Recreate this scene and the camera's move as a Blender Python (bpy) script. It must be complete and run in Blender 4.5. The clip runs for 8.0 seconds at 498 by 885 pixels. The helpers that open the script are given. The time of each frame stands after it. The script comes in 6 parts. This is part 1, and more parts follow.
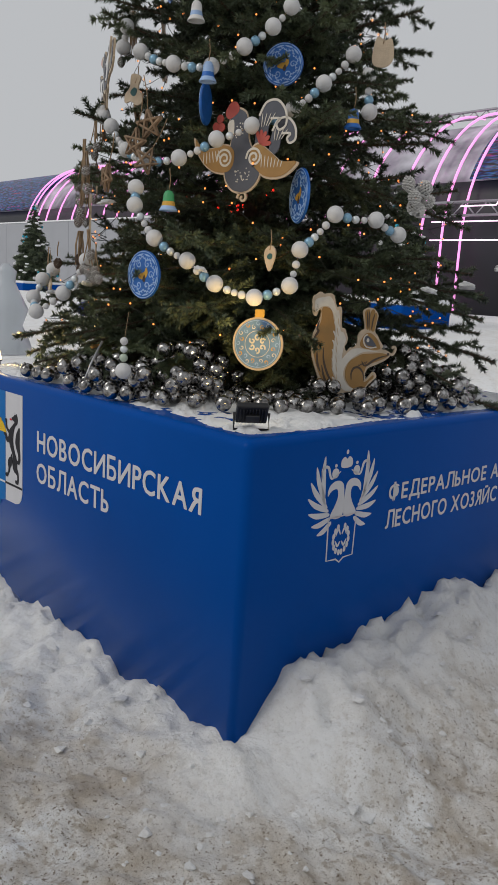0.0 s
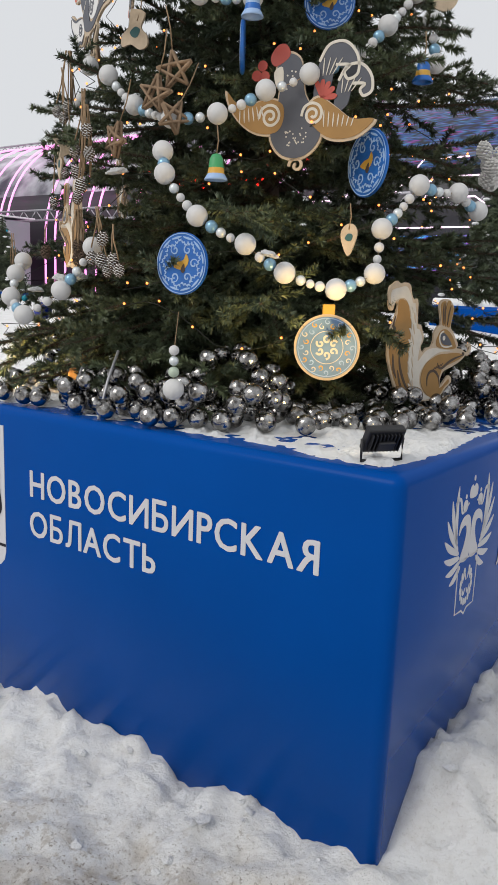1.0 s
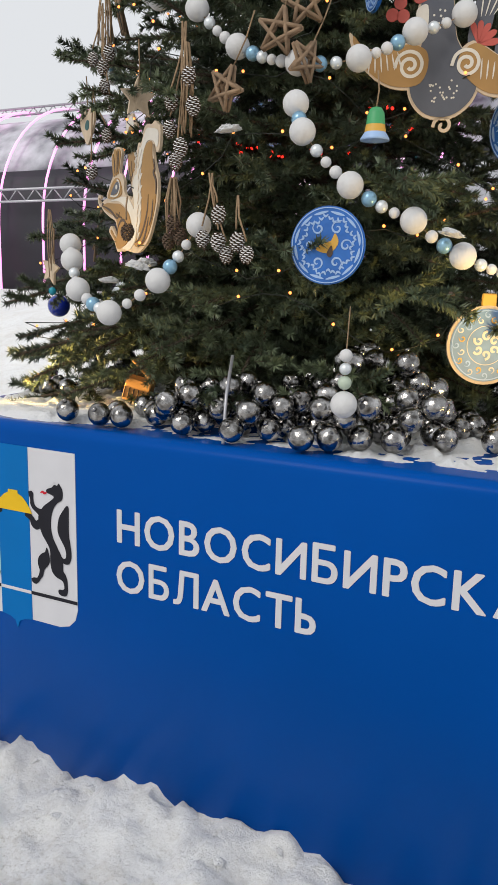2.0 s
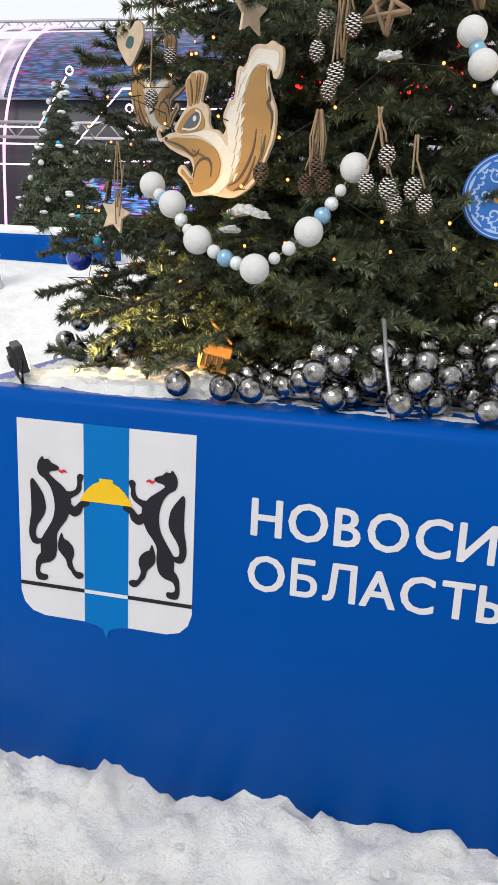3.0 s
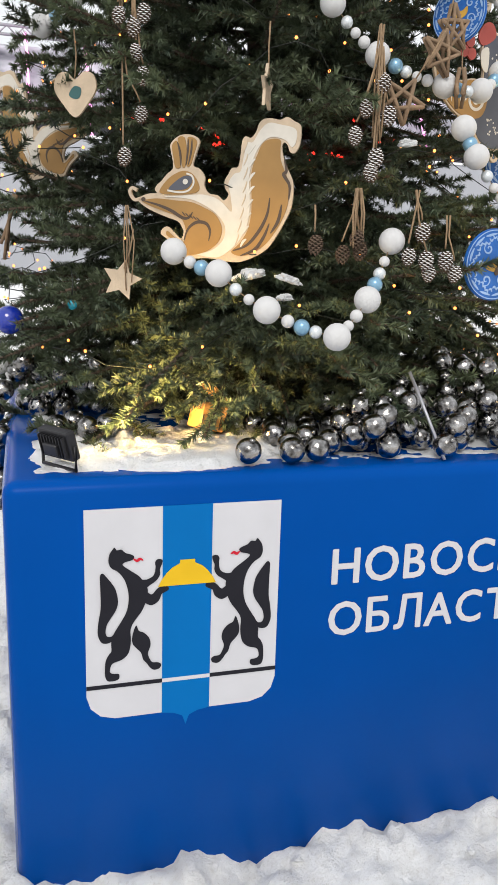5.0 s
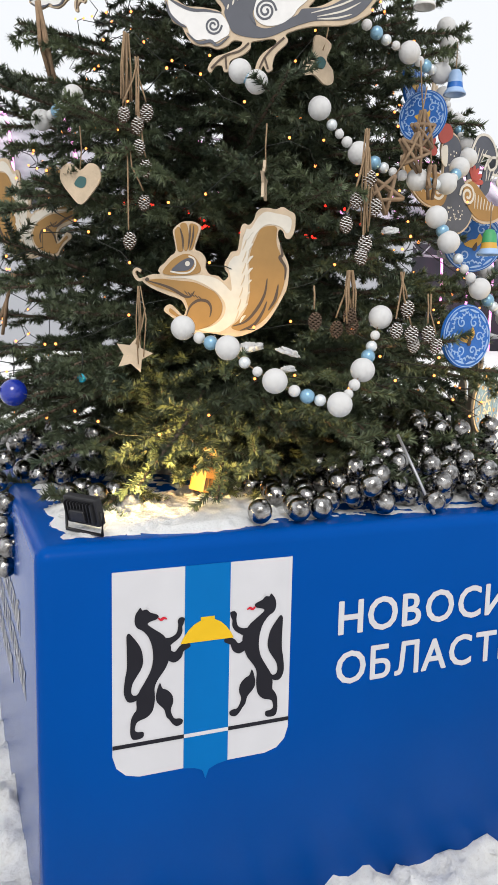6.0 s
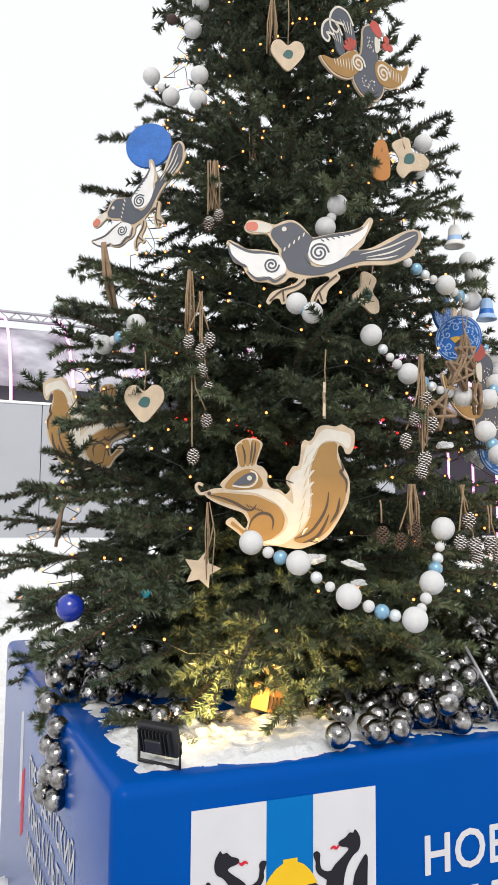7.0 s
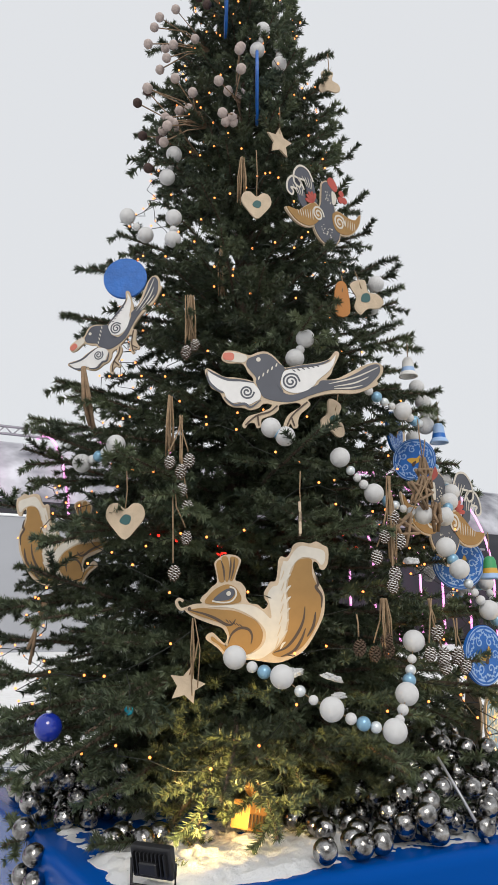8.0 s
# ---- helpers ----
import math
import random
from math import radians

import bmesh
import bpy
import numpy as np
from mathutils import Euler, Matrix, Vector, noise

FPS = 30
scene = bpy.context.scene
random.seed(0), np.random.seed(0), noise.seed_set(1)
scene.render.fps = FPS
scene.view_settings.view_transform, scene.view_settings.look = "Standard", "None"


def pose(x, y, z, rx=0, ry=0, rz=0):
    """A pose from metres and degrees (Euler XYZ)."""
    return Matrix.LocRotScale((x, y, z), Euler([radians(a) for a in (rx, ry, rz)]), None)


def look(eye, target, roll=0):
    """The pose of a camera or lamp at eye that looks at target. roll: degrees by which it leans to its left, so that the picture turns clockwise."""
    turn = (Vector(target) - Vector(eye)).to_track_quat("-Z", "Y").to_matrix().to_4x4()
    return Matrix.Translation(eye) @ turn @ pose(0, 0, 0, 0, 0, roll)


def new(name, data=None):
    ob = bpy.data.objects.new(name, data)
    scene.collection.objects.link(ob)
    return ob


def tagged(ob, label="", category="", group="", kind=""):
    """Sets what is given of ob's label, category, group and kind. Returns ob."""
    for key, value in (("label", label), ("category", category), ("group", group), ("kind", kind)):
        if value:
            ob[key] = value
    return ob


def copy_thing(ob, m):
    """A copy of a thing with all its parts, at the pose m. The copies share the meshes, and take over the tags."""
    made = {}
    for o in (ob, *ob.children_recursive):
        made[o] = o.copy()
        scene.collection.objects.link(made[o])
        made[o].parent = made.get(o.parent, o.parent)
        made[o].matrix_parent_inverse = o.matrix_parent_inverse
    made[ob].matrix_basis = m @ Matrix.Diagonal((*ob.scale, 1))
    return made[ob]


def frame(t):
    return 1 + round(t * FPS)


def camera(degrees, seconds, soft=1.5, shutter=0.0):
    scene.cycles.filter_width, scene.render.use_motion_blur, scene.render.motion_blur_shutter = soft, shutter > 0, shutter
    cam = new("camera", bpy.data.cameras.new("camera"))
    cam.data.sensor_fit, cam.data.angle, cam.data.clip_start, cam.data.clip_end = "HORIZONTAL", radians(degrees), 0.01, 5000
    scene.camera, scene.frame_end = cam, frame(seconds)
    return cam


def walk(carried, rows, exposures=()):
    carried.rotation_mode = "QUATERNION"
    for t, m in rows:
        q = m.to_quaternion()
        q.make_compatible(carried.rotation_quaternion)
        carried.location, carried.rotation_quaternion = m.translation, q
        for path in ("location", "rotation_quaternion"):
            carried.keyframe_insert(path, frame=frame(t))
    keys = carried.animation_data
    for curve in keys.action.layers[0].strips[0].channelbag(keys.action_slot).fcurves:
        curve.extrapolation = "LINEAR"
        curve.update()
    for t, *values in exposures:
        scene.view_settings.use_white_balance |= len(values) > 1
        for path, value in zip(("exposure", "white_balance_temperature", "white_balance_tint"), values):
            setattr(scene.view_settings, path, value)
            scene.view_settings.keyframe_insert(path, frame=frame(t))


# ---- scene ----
cam = camera(35.2, 8.0)
PATH = [
    (0, (1.857, -1.744, 1.57), (0.425, -0.401, 1.185), 3.4),
    (0.5, (1.33, -1.732, 1.574), (-0.065, -0.351, 1.191), 2.3),
    (1, (0.804, -1.774, 1.514), (-0.349, -0.183, 1.14), 2.1),
    (1.2, (0.591, -1.794, 1.522), (-0.453, -0.128, 1.149), 2.0),
    (1.5, (0.299, -1.766, 1.489), (-0.677, -0.061, 1.116), 3.0),
    (1.7, (0.12, -1.752, 1.502), (-0.855, -0.045, 1.132), 2.0),
    (2.8, (-0.894, -1.825, 1.471), (-1.353, 0.058, 0.976), 2.8),
    (3, (-1.052, -1.807, 1.47), (-1.487, 0.082, 0.976), 2.6),
    (3.5, (-1.398, -1.863, 1.478), (-1.579, 0.068, 0.989), 3.2),
    (4, (-1.728, -1.889, 1.521), (-1.644, 0.047, 1.026), 3.4),
    (4.5, (-2.01, -1.805, 1.526), (-1.708, 0.122, 1.08), 2.1),
    (4.7, (-2.104, -1.796, 1.545), (-1.689, 0.109, 1.099), 2.0),
    (5.8, (-2.43, -1.859, 1.589), (-1.716, -0.019, 1.263), 1.1),
    (6, (-2.477, -1.866, 1.595), (-1.744, -0.025, 1.32), 1.2),
    (6.5, (-2.566, -1.837, 1.634), (-1.819, 0.016, 1.546), 1.2),
    (6.7, (-2.617, -1.813, 1.646), (-1.832, 0.026, 1.706), 2.8),
    (7, (-2.701, -1.784, 1.67), (-1.934, 0.053, 1.867), 0.5),
    (7.5, (-2.819, -1.821, 1.7), (-2.052, -0.021, 2.111), 0.3),
    (8, (-2.917, -1.84, 1.681), (-1.998, -0.126, 2.149), -0.2),
]
walk(cam, [(t, look(eye, target, roll)) for t, eye, target, roll in PATH],
     exposures=[(0.0, -0.6), (0.5, -0.15), (1.0, -0.07), (1.5, -0.08), (3.0, 0.32), (4.5, 0.33), (6.0, 0.33), (6.5, 0.33), (7.0, 0.40), (7.5, -0.05), (8.0, 0.0)])

# ---- world and light: bright overcast winter day ----
world = bpy.data.worlds.new("world")
scene.world = world
world.use_nodes = True
wn, wl = world.node_tree.nodes, world.node_tree.links
sky = wn.new("ShaderNodeTexSky")
sky.sky_type = "NISHITA"
sky.sun_disc = False
sky.sun_elevation, sky.sun_rotation = radians(38), radians(200)
sky.dust_density = 6.0
haze = wn.new("ShaderNodeMix")
haze.data_type = "RGBA"
haze.inputs[0].default_value = 0.95
haze.inputs[7].default_value = (8.5, 8.7, 9.0, 1)
wl.new(sky.outputs[0], haze.inputs[6])
wl.new(haze.outputs[2], wn["Background"].inputs[0])
wn["Background"].inputs[1].default_value = 0.092

sun_data = bpy.data.lights.new("sun", "SUN")
sun_data.energy, sun_data.angle, sun_data.color = 1.3, radians(25), (1.0, 0.96, 0.9)
sun = new("sun", sun_data)
sun.matrix_world = look((-3.5, -9.5, 8.5), (0, 0, 0))

# ---- helpers for materials and meshes ----
def mat(name, base, rough=0.6, metal=0.0, vary=0.15, scale=8.0, bump=0.0, bump_scale=60.0, second=None, coat=0.0, island=0.0):
    """A material with colour variation at two scales and fine relief."""
    m = bpy.data.materials.new(name)
    m.use_nodes = True
    n, l = m.node_tree.nodes, m.node_tree.links
    b = n["Principled BSDF"]
    b.inputs["Roughness"].default_value = rough
    b.inputs["Metallic"].default_value = metal
    b.inputs["Coat Weight"].default_value = coat
    tc = n.new("ShaderNodeTexCoord")
    big = n.new("ShaderNodeTexNoise")
    big.inputs["Scale"].default_value = scale
    big.inputs["Detail"].default_value = 6
    l.new(tc.outputs["Object"], big.inputs["Vector"])
    ramp = n.new("ShaderNodeValToRGB")
    ramp.color_ramp.elements[0].position, ramp.color_ramp.elements[1].position = 0.3, 0.7
    lo = second or [c * (1 - vary) for c in base]
    ramp.color_ramp.elements[0].color = (*lo, 1)
    ramp.color_ramp.elements[1].color = (*[min(1, c * (1 + vary * 0.6)) for c in base], 1)
    l.new(big.outputs["Fac"], ramp.inputs["Fac"])
    out = ramp.outputs["Color"]
    if island:
        info = n.new("ShaderNodeObjectInfo")
        hsv = n.new("ShaderNodeHueSaturation")
        mr = n.new("ShaderNodeMapRange")
        mr.inputs["To Min"].default_value, mr.inputs["To Max"].default_value = 1 - island, 1 + island
        l.new(info.outputs["Random"], mr.inputs["Value"])
        l.new(mr.outputs[0], hsv.inputs["Value"])
        l.new(out, hsv.inputs["Color"])
        out = hsv.outputs["Color"]
    l.new(out, b.inputs["Base Color"])
    if bump:
        fine = n.new("ShaderNodeTexNoise")
        fine.inputs["Scale"].default_value = bump_scale
        fine.inputs["Detail"].default_value = 8
        l.new(tc.outputs["Object"], fine.inputs["Vector"])
        bn = n.new("ShaderNodeBump")
        bn.inputs["Strength"].default_value = bump
        bn.inputs["Distance"].default_value = 0.01
        l.new(fine.outputs["Fac"], bn.inputs["Height"])
        l.new(bn.outputs[0], b.inputs["Normal"])
    return m


def glow(name, colour, strength):
    m = bpy.data.materials.new(name)
    m.use_nodes = True
    b = m.node_tree.nodes["Principled BSDF"]
    b.inputs["Base Color"].default_value = (*colour, 1)
    b.inputs["Emission Color"].default_value = (*colour, 1)
    b.inputs["Emission Strength"].default_value = strength
    return m


def snow_material(name, dirt, paths=False):
    """White snow with trodden, gritty, brownish patches."""
    m = mat(name, (0.90, 0.91, 0.92), rough=0.75, vary=0.06, scale=3.0)
    n, l = m.node_tree.nodes, m.node_tree.links
    b = n["Principled BSDF"]
    b.inputs["Subsurface Weight"].default_value = 0.0
    tc = n["Texture Coordinate"]
    def tex(scale, detail, rough=0.6):
        t = n.new("ShaderNodeTexNoise")
        t.inputs["Scale"].default_value, t.inputs["Detail"].default_value, t.inputs["Roughness"].default_value = scale, detail, rough
        l.new(tc.outputs["Object"], t.inputs["Vector"])
        return t
    def ramp(src, lo, hi):
        r = n.new("ShaderNodeMapRange")
        r.inputs["From Min"].default_value, r.inputs["From Max"].default_value = lo, hi
        l.new(src, r.inputs["Value"])
        return r.outputs[0]
    col = b.inputs["Base Color"].links[0].from_socket
    tread = n.new("ShaderNodeAttribute")
    tread.attribute_name = "trodden"
    for scale, lo, hi, amount, colour in ((1.3, 0.40, 0.62, 0.95 * dirt, (0.57, 0.50, 0.41)), (7.0, 0.46, 0.66, 0.85 * dirt, (0.47, 0.40, 0.32)), (26.0, 0.53, 0.62, 0.8 * dirt, (0.42, 0.36, 0.29)), (80.0, 0.57, 0.64, 1.1 * dirt, (0.20, 0.155, 0.11)), (230.0, 0.56, 0.66, 0.7 * dirt, (0.20, 0.16, 0.12))):
        f = ramp(tex(scale, 7, 0.65).outputs["Fac"], lo, hi)
        k = n.new("ShaderNodeMath")
        k.operation = "MULTIPLY"
        l.new(f, k.inputs[0])
        k.inputs[1].default_value = amount
        if paths:
            more = n.new("ShaderNodeMath")
            more.operation = "MULTIPLY_ADD"
            l.new(tread.outputs["Fac"], more.inputs[0])
            more.inputs[1].default_value, more.inputs[2].default_value = amount * 1.5, amount * 0.25
            l.new(more.outputs[0], k.inputs[1])
            k.use_clamp = True
        mx = n.new("ShaderNodeMix")
        mx.data_type = "RGBA"
        l.new(k.outputs[0], mx.inputs[0])
        l.new(col, mx.inputs[6])
        mx.inputs[7].default_value = (*colour, 1)
        col = mx.outputs[2]
    l.new(col, b.inputs["Base Color"])
    last = None
    for scale, d, s in ((11.0, 0.03, 0.6), (45.0, 0.014, 0.9), (170.0, 0.005, 0.9)):
        bn = n.new("ShaderNodeBump")
        bn.inputs["Strength"].default_value, bn.inputs["Distance"].default_value = s, d
        l.new(tex(scale, 8, 0.7).outputs["Fac"], bn.inputs["Height"])
        if last:
            l.new(last, bn.inputs["Normal"])
        last = bn.outputs[0]
    l.new(last, b.inputs["Normal"])
    return m


SNOW_GROUND = snow_material("trodden_snow", 0.56, True)
SNOW = snow_material("clean_snow", 0.0)
BLUE = mat("blue_vinyl", (0.0, 0.064, 0.32), rough=0.26, vary=0.10, scale=1.3, bump=0.03, bump_scale=6)
# the vinyl gleams only at a flat angle
_n, _l = BLUE.node_tree.nodes, BLUE.node_tree.links
_facing, _gloss = _n.new("ShaderNodeLayerWeight"), _n.new("ShaderNodeMapRange")
_facing.inputs["Blend"].default_value = 0.5
_gloss.interpolation_type = "SMOOTHERSTEP"
_gloss.inputs["From Min"].default_value, _gloss.inputs["From Max"].default_value = 0.60, 1.0
_gloss.inputs["To Min"].default_value, _gloss.inputs["To Max"].default_value = 0.045, 1.0
_l.new(_facing.outputs["Facing"], _gloss.inputs["Value"])
_l.new(_gloss.outputs[0], _n["Principled BSDF"].inputs["Specular IOR Level"])
PALE_PRINT = mat("white_print", (0.58, 0.58, 0.61), rough=0.4, vary=0.04)
SKY_PRINT = mat("sky_blue_print", (0.0, 0.135, 0.42), rough=0.4, vary=0.04)
BLACK_PRINT = mat("black_print", (0.018, 0.018, 0.024), rough=0.4, vary=0.1)
GOLD_PRINT = mat("yellow_print", (0.72, 0.45, 0.02), rough=0.4, vary=0.05)
RED_PRINT = mat("red_print", (0.55, 0.02, 0.04), rough=0.45, vary=0.1)
for _m in (PALE_PRINT, SKY_PRINT, BLACK_PRINT, GOLD_PRINT, RED_PRINT):
    _m.node_tree.nodes["Principled BSDF"].inputs["Specular IOR Level"].default_value = 0.1
NEEDLE = mat("fir_needles", (0.100, 0.121, 0.064), rough=0.45, vary=0.35, scale=7, second=(0.036, 0.057, 0.040), island=0.35)
BARK = mat("fir_bark", (0.10, 0.07, 0.05), rough=0.9, vary=0.4, scale=30, bump=0.6, bump_scale=90)
BLACK_METAL = mat("black_metal", (0.012, 0.012, 0.014), rough=0.45, vary=0.2, bump=0.1)
GREY_PANEL = mat("grey_panel", (0.36, 0.37, 0.40), rough=0.6, vary=0.06, scale=0.4)
DARK_PANEL = mat("dark_cladding", (0.014, 0.015, 0.022), rough=0.5, vary=0.4, scale=0.3)
TRUSS = mat("grey_truss", (0.42, 0.42, 0.45), rough=0.4, metal=0.6, vary=0.1)
VAULT_SNOW = mat("snowy_vault", (0.52, 0.53, 0.57), rough=0.7, vary=0.5, scale=0.35, second=(0.05, 0.05, 0.07), bump=0.4, bump_scale=2)


def thing(name, label="", category="", at=(0, 0, 0), group="", kind=""):
    ob = new(name)
    ob.location = at
    ob.empty_display_size = 0.05
    return tagged(ob, label, category, group, kind)


def mesh_of(name, verts, faces, smooth=False):
    me = bpy.data.meshes.new(name)
    me.from_pydata([tuple(v) for v in verts], [], faces)
    me.update()
    if smooth:
        me.polygons.foreach_set("use_smooth", [True] * len(me.polygons))
    return me


def part(name, bm, material, parent=None, label="", at=(0, 0, 0), smooth=False):
    """Links a bmesh (or mesh) as one mesh object, under parent if given."""
    if isinstance(bm, bmesh.types.BMesh):
        me = bpy.data.meshes.new(name)
        bm.to_mesh(me)
        bm.free()
    else:
        me = bm
    if smooth:
        me.polygons.foreach_set("use_smooth", [True] * len(me.polygons))
    if material and not me.materials:
        me.materials.append(material)
    ob = new(name, me)
    ob.location = at
    if parent:
        ob.parent = parent
    if label:
        ob["label"] = label
    return ob


def box(size, at=(0, 0, 0), bevel=0.0, seg=2, rot=None):
    bm = bmesh.new()
    bmesh.ops.create_cube(bm, size=1)
    bmesh.ops.scale(bm, vec=size, verts=bm.verts)
    if bevel:
        bmesh.ops.bevel(bm, geom=bm.edges[:], offset=bevel, segments=seg, affect="EDGES", profile=0.5)
    if rot:
        bmesh.ops.rotate(bm, verts=bm.verts, matrix=Euler([radians(a) for a in rot]).to_matrix())
    bmesh.ops.translate(bm, vec=at, verts=bm.verts)
    return bm


def tube(points, radius, sides=8, closed=False, taper=None):
    """A mesh tube along points."""
    pts = [Vector(p) for p in points]
    verts, faces = [], []
    n = len(pts)
    up = Vector((0.3, 0.2, 1)).normalized()
    for i, p in enumerate(pts):
        d = pts[(i + 1) % n] - pts[i - 1] if closed else pts[min(i + 1, n - 1)] - pts[max(i - 1, 0)]
        d = d.normalized() if d.length > 1e-9 else Vector((0, 0, 1))
        a = d.cross(up)
        a = a.normalized() if a.length > 1e-4 else d.cross(Vector((1, 0, 0))).normalized()
        c = d.cross(a)
        r = radius * (1 + (taper - 1) * i / (n - 1)) if taper is not None else radius
        for k in range(sides):
            w = 2 * math.pi * k / sides
            verts.append(p + r * (math.cos(w) * a + math.sin(w) * c))
    for i in range(n if closed else n - 1):
        for k in range(sides):
            j = (i + 1) % n
            faces.append((i * sides + k, i * sides + (k + 1) % sides, j * sides + (k + 1) % sides, j * sides + k))
    if not closed:
        faces.append(tuple(reversed(range(sides))))
        faces.append(tuple(range((n - 1) * sides, n * sides)))
    return mesh_of("tube", verts, faces, True)


def join(meshes, smooth=True):
    """Joins plain meshes (verts, faces) into one."""
    verts, faces = [], []
    for me in meshes:
        o = len(verts)
        verts += [v.co.copy() for v in me.vertices]
        faces += [tuple(o + i for i in p.vertices) for p in me.polygons]
    return mesh_of("joined", verts, faces, smooth)

# ---- ground: one sheet of snow, banked up against the podium ----
PODIUM_W, PODIUM_D, PODIUM_H = 2.275, 2.30, 1.075


def smooth_step(a, b, x):
    k = min(1.0, max(0.0, (x - a) / (b - a)))
    return k * k * (3 - 2 * k)


def ground_height(x, y):
    far = math.hypot(x + 1.1, y - 1.1)
    z = -0.12 + 0.9 * smooth_step(7, 24, far) - 0.12 * smooth_step(40, 80, far)
    z += 1.1 * (1 - smooth_step(1.6, 6.0, math.hypot((x + 6.6) * 0.7, y - 10.6)))
    near = 1 - smooth_step(4, 9, far)
    # distance outside the podium's faces
    fx = max(-PODIUM_W - x, x, 0.0)
    fy = max(-y, y - PODIUM_D, 0.0)
    out = math.hypot(fx, fy)
    crest = noise.noise((x * 2.2, y * 2.2, 3.1)) * 0.045 + noise.noise((x * 6.5, y * 6.5, 7.7)) * 0.035 + (0.5 - abs(noise.noise((x * 9, y * 9, 1.2)))) * 0.05 + noise.noise((x * 24, y * 24, 6.2)) * 0.02
    side = smooth_step(-0.06, 0.0, x) * smooth_step(0.0, 0.34, y)
    lift = 0.075 + side * (0.22 + 0.06 * smooth_step(0.6, 1.2, y)) + 0.05 * smooth_step(-2.0, -2.4, x)
    wide = 0.32 + side * 0.5
    z += (lift + crest * 1.35) * (1 - smooth_step(0.0, wide, out)) * near
    # trodden lumps
    z += near * (0.04 * (0.4 - abs(noise.noise((x * 3.7, y * 3.7, 12.5)))) + 0.022 * (0.4 - abs(noise.noise((x * 10, y * 10, 15.5)))) + 0.035 * noise.noise((x * 1.3, y * 1.3, 0.5)) + 0.022 * noise.noise((x * 5, y * 5, 2.5)) + 0.02 * noise.noise((x * 14, y * 14, 4.5)) + 0.017 * noise.noise((x * 30, y * 34, 9.5)))
    return z


def spread(lo, hi, step, reach):
    inner = list(np.arange(lo, hi + 1e-6, step))
    grow, d = [], step
    v = 0.0
    while v < reach:
        d *= 1.22
        v += d
        grow.append(v)
    return [lo - g for g in reversed(grow)] + inner + [hi + g for g in grow]


def build_ground():
    xs, ys = spread(-3.6, 2.3, 0.024, 900), spread(-1.9, 1.9, 0.024, 900)
    nx = len(xs)
    verts = [(x, y, ground_height(x, y)) for y in ys for x in xs]
    faces = [(j * nx + i, j * nx + i + 1, (j + 1) * nx + i + 1, (j + 1) * nx + i) for j in range(len(ys) - 1) for i in range(nx - 1)]
    me = mesh_of("ground", verts, faces, True)
    # dirt is trodden in where people walk, away from the banks
    tread = me.attributes.new("trodden", "FLOAT", "POINT")
    share = []
    for x, y, z in verts:
        out = math.hypot(max(-PODIUM_W - x, x, 0.0), max(-y, y - PODIUM_D, 0.0))
        wander = 0.35 * noise.noise((x * 1.1, y * 1.1, 31)) + 0.25 * noise.noise((x * 3.2, y * 3.2, 37)) + 0.15 * noise.noise((x * 9, y * 9, 41))
        walked = smooth_step(0.14, 0.62, out + 0.5 * wander) * (0.4 + 0.6 * smooth_step(-1.4, 0.2, x))
        share.append(max(0.0, walked + 0.6 * wander * walked) * (1 - smooth_step(6, 12, out)) * (1 - 0.8 * smooth_step(0.3, 1.6, y)))
    tread.data.foreach_set("value", share)
    tagged(part("ground", me, SNOW_GROUND), "trodden snow with brownish gritty patches and banks", "ground", kind="structure")


build_ground()


# ---- podium ----
def build_podium():
    pod = thing("podium", "square blue vinyl-covered podium with printed emblems, dusted with snow", "podium")
    w, d, h, r = PODIUM_W, PODIUM_D, PODIUM_H, 0.035
    bm = bmesh.new()
    bmesh.ops.create_cube(bm, size=1)
    bmesh.ops.scale(bm, vec=(w, d, h + 0.5), verts=bm.verts)
    bmesh.ops.translate(bm, vec=(-w / 2, d / 2, (h - 0.5) / 2), verts=bm.verts)
    edges = [e for e in bm.edges if all(v.co.z > 0 for v in e.verts) or abs(e.verts[0].co.z - e.verts[1].co.z) > 0.5]
    bmesh.ops.bevel(bm, geom=edges, offset=r, segments=5, affect="EDGES", profile=0.5)
    part("cover", bm, BLUE, pod, "taut blue vinyl banner cover", smooth=True)
    for e in pod.children[0].data.polygons:
        e.use_smooth = True
    return pod


podium = build_podium()

# ---- the fir tree ----
TREE = Vector((-1.32, 1.2, 1.08))


def crown_radius(z):
    """Radius of the crown at height z."""
    pts = ((1.15, 1.22), (1.45, 1.24), (1.8, 1.12), (2.2, 0.98), (2.7, 0.83), (3.4, 0.64), (4.2, 0.47), (4.9, 0.30), (5.6, 0.05))
    for (a, ra), (b, rb) in zip(pts, pts[1:]):
        if z <= b:
            return ra + (rb - ra) * max(0.0, (z - a) / (b - a))
    return 0.03


